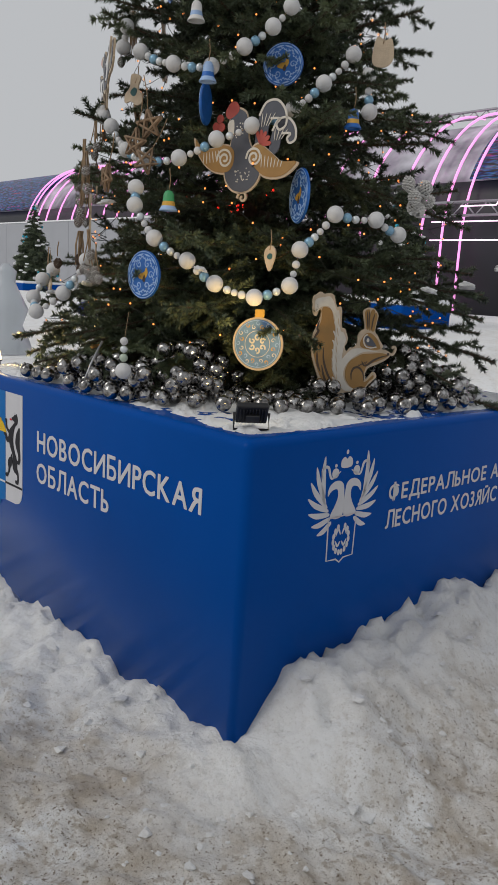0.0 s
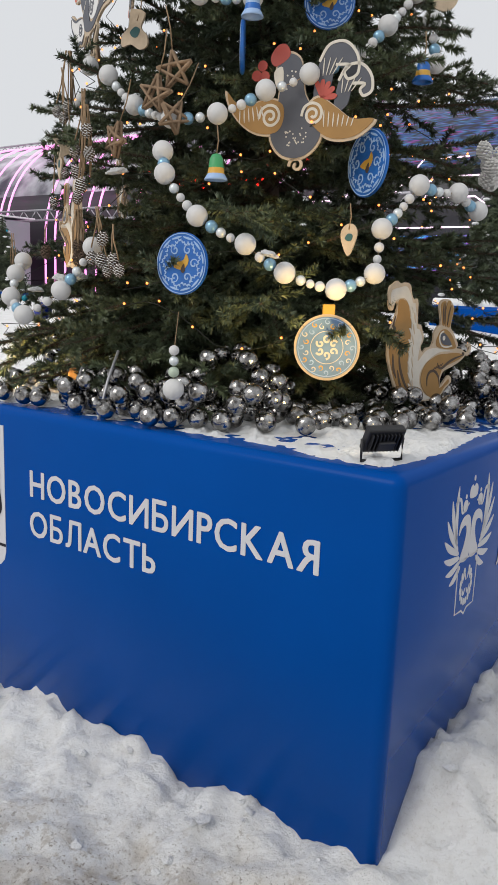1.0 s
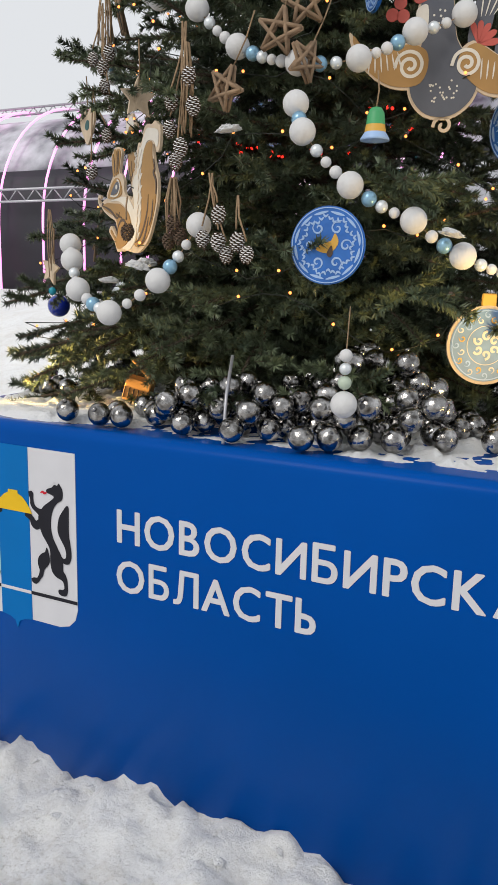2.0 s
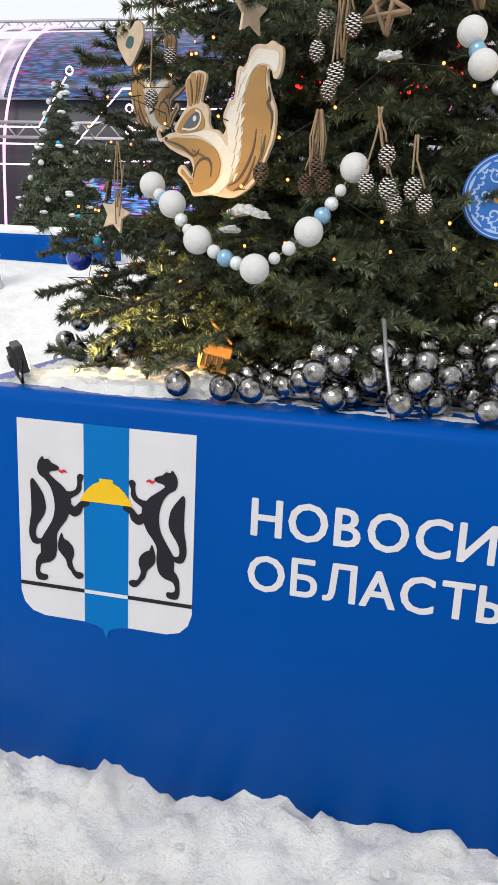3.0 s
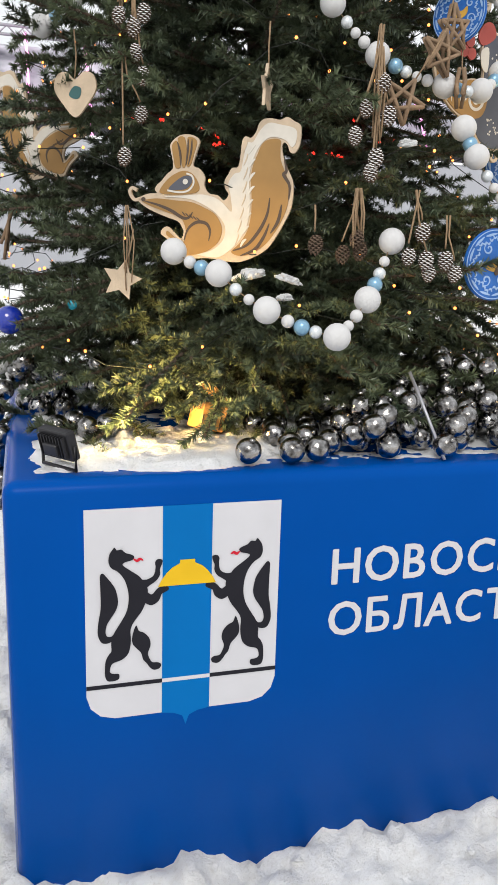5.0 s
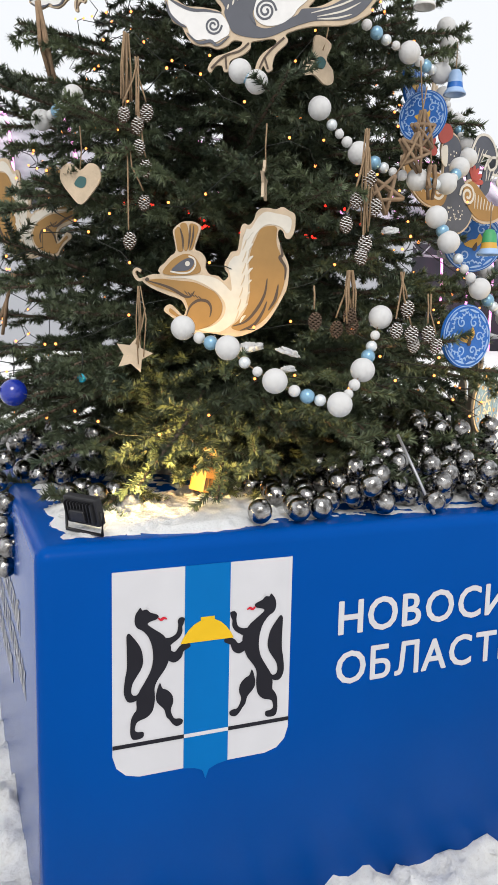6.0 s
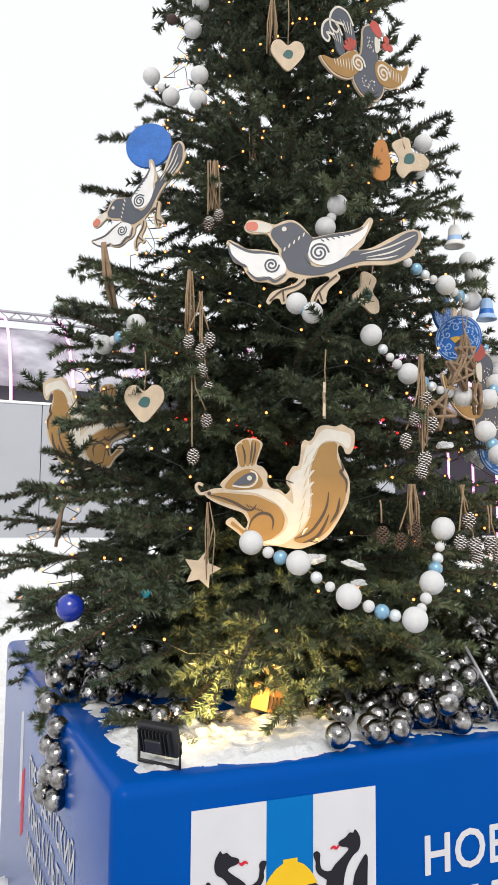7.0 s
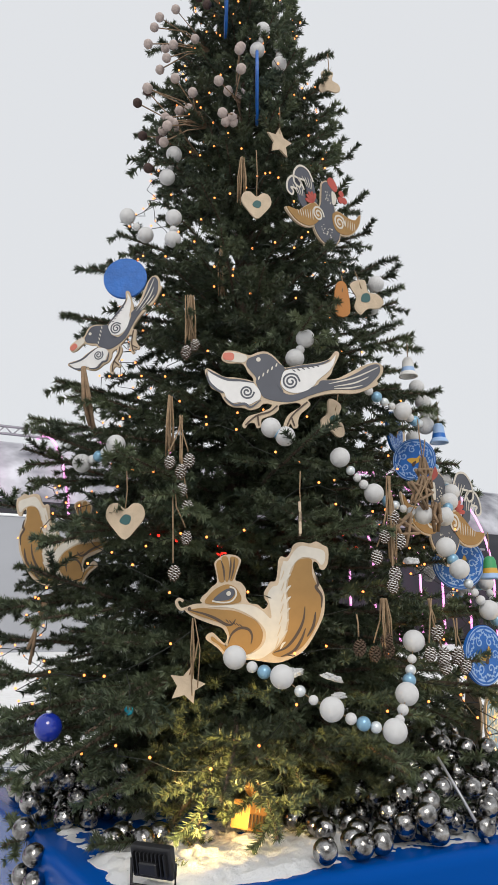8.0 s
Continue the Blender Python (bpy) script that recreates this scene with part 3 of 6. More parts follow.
def letters(text, x0, x1, z0, z1):
    """Built-in-font letters as a mesh filling the given box in the xz plane, facing -y."""
    pen, flat, polys = 0.0, [], []
    for ch in text:
        if ch == " ":
            pen += 0.30
            continue
        co, ps = glyph(ch)
        o = len(flat)
        flat += [(pen + c[0], c[1]) for c in co]
        polys += [tuple(o + i for i in p) for p in ps]
        pen += co[:, 0].max() + (0.11 if ch in "АТГРЛД" else 0.155)
    wide = max(c[0] for c in flat)
    h = z1 - z0
    out = [(x0 + c[0] / wide * (x1 - x0), z0 + c[1] / CAP * h) for c in flat]
    # several slightly shifted layers give the heavier stroke of the print
    squeeze = min(1.0, (x1 - x0) / wide / (h / CAP))
    verts, faces = [], []
    for k, (dx, dz) in enumerate(((0, 0), (0.031, 0), (-0.031, 0), (0, 0.022), (0, -0.022), (0.023, 0.016), (-0.023, -0.016), (0.023, -0.016), (-0.023, 0.016))):
        for j, p in enumerate(polys):
            o = len(verts)
            y = -0.00013 * k - 0.00001 * (j % 11)
            verts += [(out[i][0] + dx * h * squeeze, y, out[i][1] + dz * h) for i in p]
            faces.append(tuple(range(o, o + len(p))))
    return mesh_of("letters", verts, faces)


def round_path(pts, steps=4):
    """A closed smooth line through pts."""
    out, n = [], len(pts)
    for i in range(n):
        p0, p1, p2, p3 = (Vector(pts[(i + k - 1) % n]) for k in range(4))
        for s in range(steps):
            t = s / steps
            out.append(0.5 * (2 * p1 + (p2 - p0) * t + (2 * p0 - 5 * p1 + 4 * p2 - p3) * t * t + (3 * p1 - p0 - 3 * p2 + p3) * t ** 3))
    return out


def slab(pts, thick, front=0.0, smooth=True, scale=1.0, at=(0, 0), flip=1):
    """A flat piece in the xz plane with outline pts; its face lies at y = -front, its back thick behind."""
    line = round_path(pts) if smooth else [Vector(p) for p in pts]
    line = [(at[0] + flip * scale * p[0], at[1] + scale * p[1]) for p in line]
    n = len(line)
    verts = [(x, -front, z) for x, z in line] + [(x, -front + thick, z) for x, z in line]
    faces = [tuple(range(n)), tuple(reversed(range(n, 2 * n)))] + [(i, n + i, n + (i + 1) % n, (i + 1) % n) for i in range(n)]
    me = mesh_of("slab", verts, faces)
    bm = bmesh.new()
    bm.from_mesh(me)
    bmesh.ops.recalc_face_normals(bm, faces=bm.faces)
    bm.to_mesh(me)
    bm.free()
    return me


def stroke(pts, width, front, scale=1.0, at=(0, 0), flip=1, steps=5, taper=True, thick=0.002):
    """A painted line along open pts, widest in its middle."""
    n = len(pts)
    line = []
    for i in range(n - 1):
        p0, p1, p2, p3 = (Vector(pts[min(n - 1, max(0, i + k - 1))]) for k in range(4))
        for s in range(steps):
            t = s / steps
            line.append(0.5 * (2 * p1 + (p2 - p0) * t + (2 * p0 - 5 * p1 + 4 * p2 - p3) * t * t + (3 * p1 - p0 - 3 * p2 + p3) * t ** 3))
    line.append(Vector(pts[-1]))
    left, right = [], []
    m = len(line)
    for i, p in enumerate(line):
        d = line[min(i + 1, m - 1)] - line[max(i - 1, 0)]
        d = Vector((-d.y, d.x)).normalized() * width / 2 * ((0.25 + 0.75 * math.sin(math.pi * i / (m - 1))) if taper else 1)
        left.append(p + d)
        right.append(p - d)
    poly = [(at[0] + flip * scale * p.x, at[1] + scale * p.y) for p in left + right[::-1]]
    k = len(poly)
    verts = [(x, -front, z) for x, z in poly] + [(x, -front + thick, z) for x, z in poly]
    faces = []
    for i in range(m - 1):
        faces.append((i, i + 1, k - 2 - i, k - 1 - i))
    faces += [(i, k + i, k + (i + 1) % k, (i + 1) % k) for i in range(k)]
    me = mesh_of("stroke", verts, faces)
    bm = bmesh.new()
    bm.from_mesh(me)
    bmesh.ops.recalc_face_normals(bm, faces=bm.faces)
    bm.to_mesh(me)
    bm.free()
    return me


def spiral(cx, cy, r, turns=1.8, n=16, start=0.0, hand=1):
    return [(cx + r * (1 - 0.85 * i / n) * math.cos(start + hand * turns * 2 * math.pi * i / n), cy + r * (1 - 0.85 * i / n) * math.sin(start + hand * turns * 2 * math.pi * i / n)) for i in range(n + 1)]


def dot(cx, cy, r, n=10, sx=1.0):
    return [(cx + sx * r * math.cos(2 * math.pi * i / n), cy + r * math.sin(2 * math.pi * i / n)) for i in range(n)]


E_ = 0.0012     # print lies this far proud of the cover
part("lettering", letters("НОВОСИБИРСКАЯ", -1.451, -0.232, 0.762, 0.857), PALE_PRINT, podium, "white printed words", at=(0, -E_, 0))
part("lettering", letters("ОБЛАСТЬ", -1.454, -0.835, 0.614, 0.707), PALE_PRINT, podium, "white printed word", at=(0, -E_, 0))

# shield with two dark animals on the front face
arms = part("emblem", slab([(-2.092, 1.002), (-1.601, 1.002), (-1.601, 0.515), (-1.611, 0.482), (-1.634, 0.459), (-1.67, 0.449), (-2.022, 0.449), (-2.058, 0.459), (-2.082, 0.482), (-2.092, 0.515)], 0.002, 0.0, False), PALE_PRINT, podium, "white and blue shield print", at=(0, -0.002, 0))
part("stripe", slab([(-1.903, 1.003), (-1.779, 1.003), (-1.779, 0.449), (-1.81, 0.444), (-1.832, 0.434), (-1.841, 0.408), (-1.850, 0.434), (-1.872, 0.444), (-1.903, 0.449)], 0.002, 0.0014, False), SKY_PRINT, arms)
for x0, x1, m in ((-2.092, -1.903, BLACK_PRINT), (-1.779, -1.601, BLACK_PRINT), (-1.903, -1.779, PALE_PRINT)):
    part("band", slab([(x0, 0.545), (x1, 0.545), (x1, 0.535), (x0, 0.535)], 0.002, 0.0024, False), m, arms)
BEAST = [(-179, 167), (-174, 160), (-163, 161), (-153, 152), (-138, 146), (-132, 140), (-137, 133), (-148, 130), (-157, 127), (-160, 121), (-145, 108), (-121, 90), (-108, 72), (-99, 54), (-101, 30), (-105, 17), (-114, -3), (-128, -22), (-138, -38), (-142, -53), (-141, -71), (-142, -92), (-148, -114), (-163, -128), (-182, -134), (-190, -141), (-193, -158), (-185, -165), (-171, -167), (-171, -179), (-182, -184), (-199, -182), (-205, -167), (-205, -147), (-203, -128), (-196, -113), (-189, -103), (-189, -79), (-182, -56), (-167, -31), (-152, -3), (-146, 27), (-148, 57), (-157, 85), (-172, 105), (-188, 116), (-194, 131), (-192, 149), (-185, 161)]
FORELEG = [(-121, 79), (-102, 79), (-85, 88), (-80, 108), (-81, 122), (-74, 130), (-63, 127), (-65, 115), (-69, 105), (-69, 90), (-77, 76), (-91, 66), (-108, 57)]
FORELEG_LOW = [(-116, 57), (-99, 45), (-88, 39), (-76, 52), (-65, 58), (-50, 58), (-47, 49), (-58, 42), (-65, 38), (-70, 24), (-79, 15), (-91, 11), (-105, 18), (-119, 36)]
HIND_LEG = [(-128, -40), (-121, -55), (-108, -62), (-95, -77), (-92, -97), (-98, -116), (-95, -131), (-87, -144), (-73, -146), (-65, -152), (-69, -162), (-83, -165), (-94, -156), (-102, -144), (-110, -134), (-116, -114), (-130, -98), (-137, -86), (-137, -67)]
BRUSH = [(-208, 103), (-199, 93), (-186, 75), (-177, 57), (-172, 27), (-177, 6), (-188, -12), (-199, -30), (-203, -50), (-199, -62), (-189, -64), (-182, -58), (-185, -73), (-196, -80), (-210, -79), (-218, -68), (-222, -50), (-219, -18), (-214, 12), (-214, 57), (-215, 87), (-214, 99)]
for flip in (1, -1):
    part("animal", join([slab(line, 0.0015, 0.0026 + 0.00004 * i, True, 0.001, (-1.841, 0.738), flip) for i, line in enumerate((BEAST, FORELEG, FORELEG_LOW, HIND_LEG, BRUSH))], False), BLACK_PRINT, arms, "black rampant animal figure")
    part("eye", slab(dot(-161, 167, 2.6, 6), 0.0015, 0.0030, False, 0.001, (-1.841, 0.738), flip), PALE_PRINT, arms)
    part("tongue", stroke([(-134, 136), (-126, 130), (-118, 134), (-110, 130)], 7, 0.003, 0.001, (-1.841, 0.738), flip, thick=0.0015), RED_PRINT, arms)
part("loaf", slab([(-1.914, 0.796), (-1.906, 0.812), (-1.893, 0.830), (-1.878, 0.844), (-1.860, 0.853), (-1.860, 0.862), (-1.822, 0.862), (-1.822, 0.853), (-1.804, 0.844), (-1.789, 0.830), (-1.776, 0.812), (-1.768, 0.796)], 0.0015, 0.0028, False), GOLD_PRINT, arms, "yellow loaf shape")

# double-headed emblem and words on the face towards +x
RIGHT = pose(E_, 0, 0, 0, 0, 90)


def on_right(name, me, parent=podium, label="", front=0.0):
    ob = part(name, me, PALE_PRINT, parent, label)
    ob.matrix_basis = pose(E_ + front, 0, 0, 0, 0, 90)
    return ob


bits, heads = [], []
cx, cz, u = 0.51, 0.80, 0.225
for f in (1, -1):
    for i in range(7):
        a = radians(84 - 20 * i)
        ln = (0.72, 0.68, 0.62, 0.56, 0.50, 0.44, 0.36)[i]
        root = Vector((0.52 - 0.035 * i, 0.10 - 0.075 * i))
        d, nrm = Vector((math.cos(a), math.sin(a))), Vector((-math.sin(a), math.cos(a)))
        pts = [root - nrm * 0.03, root + d * ln * 0.6 - nrm * 0.05, root + d * ln + nrm * 0.05, root + d * ln * 0.55 + nrm * 0.045, root + nrm * 0.03]
        bits.append(("feather", slab([tuple(p) for p in pts], 0.0015, 0, True, u, (cx, cz), f)))
    heads.append(slab([(0.02, -0.26), (0.33, -0.26), (0.22, -0.06), (0.16, 0.1), (0.20, 0.22), (0.34, 0.2), (0.42, 0.12), (0.40, 0.27), (0.26, 0.36), (0.10, 0.34), (0.02, 0.2)], 0.0015, 0, True, u, (cx, cz), f))
    bits.append(("crown", slab(dot(0.27, 0.50, 0.085), 0.0015, 0, True, u, (cx, cz), f)))
    bits.append(("crown_tip", slab(dot(0.27, 0.63, 0.03), 0.0015, 0, True, u, (cx, cz), f)))
    bits.append(("ribbon", stroke([(0.14, 0.52), (0.36, 0.42), (0.46, 0.62), (0.6, 0.6), (0.58, 0.44)], 0.05, 0, u, (cx, cz), f, thick=0.0015)))
bits += [("crown", slab([(-0.12, 0.58), (0.12, 0.58), (0.14, 0.7), (0.06, 0.76), (0, 0.72), (-0.06, 0.76), (-0.14, 0.7)], 0.0015, 0, True, u, (cx, cz))), ("crown_tip", slab(dot(0, 0.84, 0.04, 8, 0.7), 0.0015, 0, True, u, (cx, cz)))]
crest = on_right("emblem", join(heads, False), label="white double-headed crest print")
for name, me in bits:
    part(name, me, PALE_PRINT, crest)
shield = [(-0.36, -0.27), (0.36, -0.27), (0.34, -1.02), (0.1, -1.03), (0, -1.1), (-0.1, -1.03), (-0.34, -1.02), (-0.36, -0.27)]
shield_mark = on_right("shield", stroke(shield, 0.028, 0, u, (cx, cz), 1, 1, False, 0.0015), label="white shield outline with a wreath")
for f in (1, -1):
    for i in range(7):
        a = radians(-80 + 24 * i)
        part("leaf", slab(dot(0.2 * math.cos(a), -0.68 + 0.24 * math.sin(a), 0.055, 7, 0.6), 0.0015, 0, True, u, (cx, cz), f), PALE_PRINT, shield_mark)
    part("sprig", stroke([(0.02, -0.6), (0.08, -0.5), (0.14, -0.62)], 0.04, 0, u, (cx, cz), f, thick=0.0015), PALE_PRINT, shield_mark)
    part("sprig", stroke([(0.02, -0.72), (0.08, -0.8), (0.14, -0.7)], 0.04, 0, u, (cx, cz), f, thick=0.0015), PALE_PRINT, shield_mark)
on_right("lettering", letters("ФЕДЕРАЛЬНОЕ АГЕНТСТВО", 0.790, 2.17, 0.757, 0.824), label="white printed words")
on_right("lettering", letters("ЛЕСНОГО ХОЗЯЙСТВА", 0.785, 1.83, 0.640, 0.712), label="white printed words")

# words and a narrow ribbon mark on the face towards -x
for text, a, b, z in (("ПРЕЗИДЕНТСКИЙ", -1.33, -0.42, 0.70), ("ФОНД КУЛЬТУРНЫХ", -1.33, -0.28, 0.565), ("ИНИЦИАТИВ", -1.33, -0.70, 0.43)):
    ob = part("lettering", letters(text, a, b, z, z + 0.085), PALE_PRINT, podium, "white printed words")
    ob.matrix_basis = pose(-PODIUM_W - E_, 0, 0, 0, 0, -90)
for pts, m in (([(-1.62, 0.88), (-1.55, 0.90), (-1.55, 0.56), (-1.62, 0.52)], PALE_PRINT), ([(-1.548, 0.66), (-1.48, 0.70), (-1.48, 0.46), (-1.548, 0.42)], RED_PRINT)):
    ob = part("ribbon_mark", slab(pts, 0.0015, 0, False), m, podium)
    ob.matrix_basis = pose(-PODIUM_W - E_, 0, 0, 0, 0, -90)

# crinkled snow lying on the podium's top
def snow_sheet(name, inside, x0, x1, y0, y1, step, top, depth, parent=None):
    """A crust of snow where inside(x, y) > 0, thinning to a ragged rim."""
    nx, ny = int((x1 - x0) / step) + 1, int((y1 - y0) / step) + 1
    idx, verts = {}, []
    for j in range(ny):
        for i in range(nx):
            x, y = x0 + i * step, y0 + j * step
            k = inside(x, y)
            if k > -0.6:
                idx[i, j] = len(verts)
                h = depth * smooth_step(0.0, 0.45, k) * (0.8 + 0.5 * noise.noise((x * 9, y * 9, 1)) + 0.35 * noise.noise((x * 26, y * 26, 5))) + 0.012 * min(0.15, k) + 0.002
                verts.append((x, y, top + h))
    faces = [(idx[i, j], idx[i + 1, j], idx[i + 1, j + 1], idx[i, j + 1]) for j in range(ny - 1) for i in range(nx - 1)
             if (i, j) in idx and (i + 1, j) in idx and (i + 1, j + 1) in idx and (i, j + 1) in idx]
    return mesh_of(name, verts, faces, True)


def top_snow(x, y):
    edge = min(-x, x + PODIUM_W, y, PODIUM_D - y)
    corner1 = math.hypot(x + 0.25, y - 0.35)
    corner2 = math.hypot(x + 2.0, y - 0.35)
    rag = noise.noise((x * 3.1, y * 3.1, 8)) * 0.55 + noise.noise((x * 11, y * 11, 3)) * 0.4 + noise.noise((x * 28, y * 28, 13)) * 0.3 + noise.noise((x * 60, y * 60, 17)) * 0.15
    strip = 0.22 * smooth_step(-0.1, 0.35, noise.noise((x * 1.9, y * 1.9, 21)))
    return -0.02 + 1.35 * rag + 0.22 * max(0, 1 - corner1 / 0.5) + 0.16 * max(0, 1 - corner2 / 0.55) - 1.6 * smooth_step(0.11 - 0.2 * strip, 0.035 - 0.12 * strip, edge) - 3 * smooth_step(0.03, 0.012, edge) + 0.3 * smooth_step(0.5, 0.9, edge)


sheet = snow_sheet("snow_crust", top_snow, -2.262, -0.013, 0.013, 2.287, 0.009, PODIUM_H + 0.001, 0.02)
tagged(part("snow_crust", sheet, SNOW), "thin broken crust of snow on the podium top", "snow", kind="stuff")

# ---- ornaments ----
PALE_WOOD = mat("pale_plywood", (0.52, 0.41, 0.29), rough=0.65, vary=0.15, scale=25, bump=0.2, bump_scale=120)
CREAM = mat("cream_paint", (0.60, 0.56, 0.49), rough=0.6, vary=0.08, scale=30)
WING = mat("white_wing_paint", (0.70, 0.69, 0.68), rough=0.6, vary=0.06, scale=30)
TAN = mat("tan_paint", (0.31, 0.17, 0.047), rough=0.55, vary=0.10, scale=18)
BROWN = mat("dark_brown_paint", (0.07, 0.045, 0.03), rough=0.6, vary=0.2)
SLATE = mat("slate_paint", (0.075, 0.08, 0.10), rough=0.55, vary=0.12, scale=15)
RED = mat("muted_red_paint", (0.42, 0.07, 0.05), rough=0.55, vary=0.15)
BEAK = mat("salmon_paint", (0.55, 0.16, 0.11), rough=0.55, vary=0.1)
PLATE = mat("blue_plate_paint", (0.012, 0.12, 0.44), rough=0.45, vary=0.25, scale=14, bump=0.2)
PALE_BLUE = mat("pale_blue_paint", (0.30, 0.44, 0.68), rough=0.5, vary=0.15)
GREY_BLUE = mat("grey_blue_paint", (0.13, 0.24, 0.42), rough=0.5, vary=0.2, scale=20)
OCHRE = mat("ochre_paint", (0.60, 0.34, 0.05), rough=0.5, vary=0.1)
GREEN_P = mat("green_paint", (0.05, 0.32, 0.12), rough=0.5, vary=0.15)
TWINE = mat("jute_twine", (0.30, 0.205, 0.12), rough=0.9, vary=0.25, scale=60, bump=0.5, bump_scale=200)
CONE_SCALE = mat("pine_cone", (0.11, 0.07, 0.045), rough=0.8, vary=0.3, scale=50)
FROST = mat("white_frosting", (0.66, 0.65, 0.63), rough=0.8, vary=0.06)
# near-black blotches in the silver colour imitate broken reflections of the dark tree
SILVER = mat("silver_painted_reflections", (0.52, 0.51, 0.50), rough=0.05, metal=1.0, vary=0.1, scale=45, second=(0.07, 0.065, 0.06), bump=0.28, bump_scale=60)
BLUE_METAL = mat("ice_blue_ball", (0.22, 0.40, 0.55), rough=0.28, metal=0.4, vary=0.1)
PEARL = mat("pearl_ball", (0.66, 0.70, 0.72), rough=0.3, metal=0.35, vary=0.08)
COBALT = mat("cobalt_ball", (0.01, 0.03, 0.32), rough=0.12, vary=0.1, coat=0.6)
STICK = mat("birch_stick", (0.27, 0.18, 0.11), rough=0.85, vary=0.35, scale=30, bump=0.5)
WIRE = mat("dark_green_wire", (0.012, 0.016, 0.012), rough=0.5, vary=0.2)


def placed(ob, at, turn=0, tilt=0, lean=0):
    ob.matrix_basis = pose(*at, lean, tilt, turn)
    return ob


def twine(parent, top, bottom=(0, 0, 0), r=0.0022, name="cord"):
    a, b = Vector(bottom), Vector(top)
    part(name, tube([a, a.lerp(b, 0.5) + Vector((0.004, 0.003, 0)), b], r, 5), TWINE, parent, "jute cord")


# painted plywood squirrel, drawn facing -x, base at the origin, in centimetres
SQUIRREL = [(-5.7, 3.5), (-0.9, 3.8), (2.2, 3.9), (8.5, 3.3), (11.9, 3.9), (16.4, 6.1), (18.9, 8.4), (21.1, 11.9), (23, 15.7), (24.1, 18.6), (24.4, 22.9), (23.9, 25.8), (22.3, 28.7), (21.1, 31.3), (20.4, 33.9), (20.9, 35.2), (22, 34.5), (22.8, 32.8), (24.2, 32.8), (25.3, 35.2), (25.2, 39.4), (23.4, 40.6), (21.4, 41.6), (19.5, 40.9), (17.1, 41.2), (15.1, 41), (13.8, 39.9), (13.1, 37.8), (11.8, 36.2), (10.2, 36.5), (9.3, 35.1), (9.1, 31.9), (8.6, 28.7), (6.9, 28.3), (6, 26.8), (5, 24.9), (5.2, 23), (6.3, 21.3)]
SQUIRREL += [(5, 19.7), (3.1, 21), (0.6, 21.4), (-0.8, 23.2), (-0.9, 25.8), (-2.5, 27.8), (-4.4, 28.7), (-3.5, 32.2), (-2.8, 35.1), (-4.9, 36.5), (-8, 36.5), (-9.9, 35.5), (-11.3, 33.8), (-10.8, 31.3), (-10.2, 27.8), (-11.9, 26.1), (-13.5, 24.2), (-14.9, 22.9), (-15.4, 21.7), (-14.8, 20.9), (-17.3, 20.6), (-19.5, 19.7), (-20.1, 18.4), (-17, 16.4), (-11.9, 14.6), (-8.2, 13.5), (-6.8, 11.9), (-6.3, 10.4), (-7.1, 8.8), (-9, 10.3), (-11, 11.9), (-12.6, 11.3), (-13.1, 9.9), (-11.3, 8.6), (-9, 7), (-7.2, 5.1)]
SQ_TAIL = [(16.4, 35.7), (18.9, 36.1), (20.1, 35.5), (20.1, 33.6), (20.4, 30.7), (21.9, 27.5), (23.1, 24.9), (23.3, 21.4), (23, 18.6), (21.7, 14.9), (19.5, 11), (17.1, 8.1), (13.5, 5.8), (10.4, 5.1), (8, 6.1), (10.2, 8.4), (12.3, 12), (13.1, 16.4), (12.9, 21.4), (12.4, 25.8), (12.9, 29.4), (14, 32.3), (14.9, 34.5)]
SQ_BODY = [(-19.2, 18.6), (-17, 19.1), (-14.3, 19.4), (-8.8, 19.1), (-4.1, 18.8), (-0.2, 17.4), (2.5, 16.1), (4.2, 14.1), (5, 11.9), (4.4, 9), (2.2, 6.7), (-0.9, 5.1), (-5.3, 4.5), (-7.5, 6.7), (-9.1, 8.3), (-11.3, 9.6), (-11, 10.7), (-8.2, 8.7), (-6.1, 8), (-5.5, 10.1), (-6, 12.5), (-7.5, 14.5), (-11.9, 15.9), (-16.4, 17.2)]
SQ_FACE = [(-13.8, 21), (-13.1, 22.9), (-10.7, 25.4), (-7.5, 27), (-5, 26.7), (-3.3, 25.2), (-2.2, 23), (-2.8, 21.6), (-5.7, 20.9), (-10.4, 20.6)]
SQ_WHITE = [(-1.9, 4.8), (2.2, 6.1), (5.2, 8.7), (6, 11.9), (4.7, 14.6), (0.9, 17.5), (-5, 19.7), (-12.6, 19.9), (-5.7, 20.6), (-1.3, 21), (2.5, 20.3), (5, 18.8), (7.5, 16.8), (6.9, 21.2), (6.1, 24.2), (7.7, 26.8), (9.4, 27.5), (10.1, 31.4), (10.8, 34.9), (12.4, 35.1), (14.2, 38.1), (16.4, 40), (19.5, 39.7), (23.9, 38.6), (24.2, 35.4), (23.1, 34.1), (21.1, 35.9), (17.1, 36.4), (14.2, 33.9), (12.6, 30.1), (11.9, 25.8), (12.4, 21.4), (12.6, 16.8), (11.8, 12.6), (9.7, 8.7), (7.1, 6.1), (3.8, 4.3)]


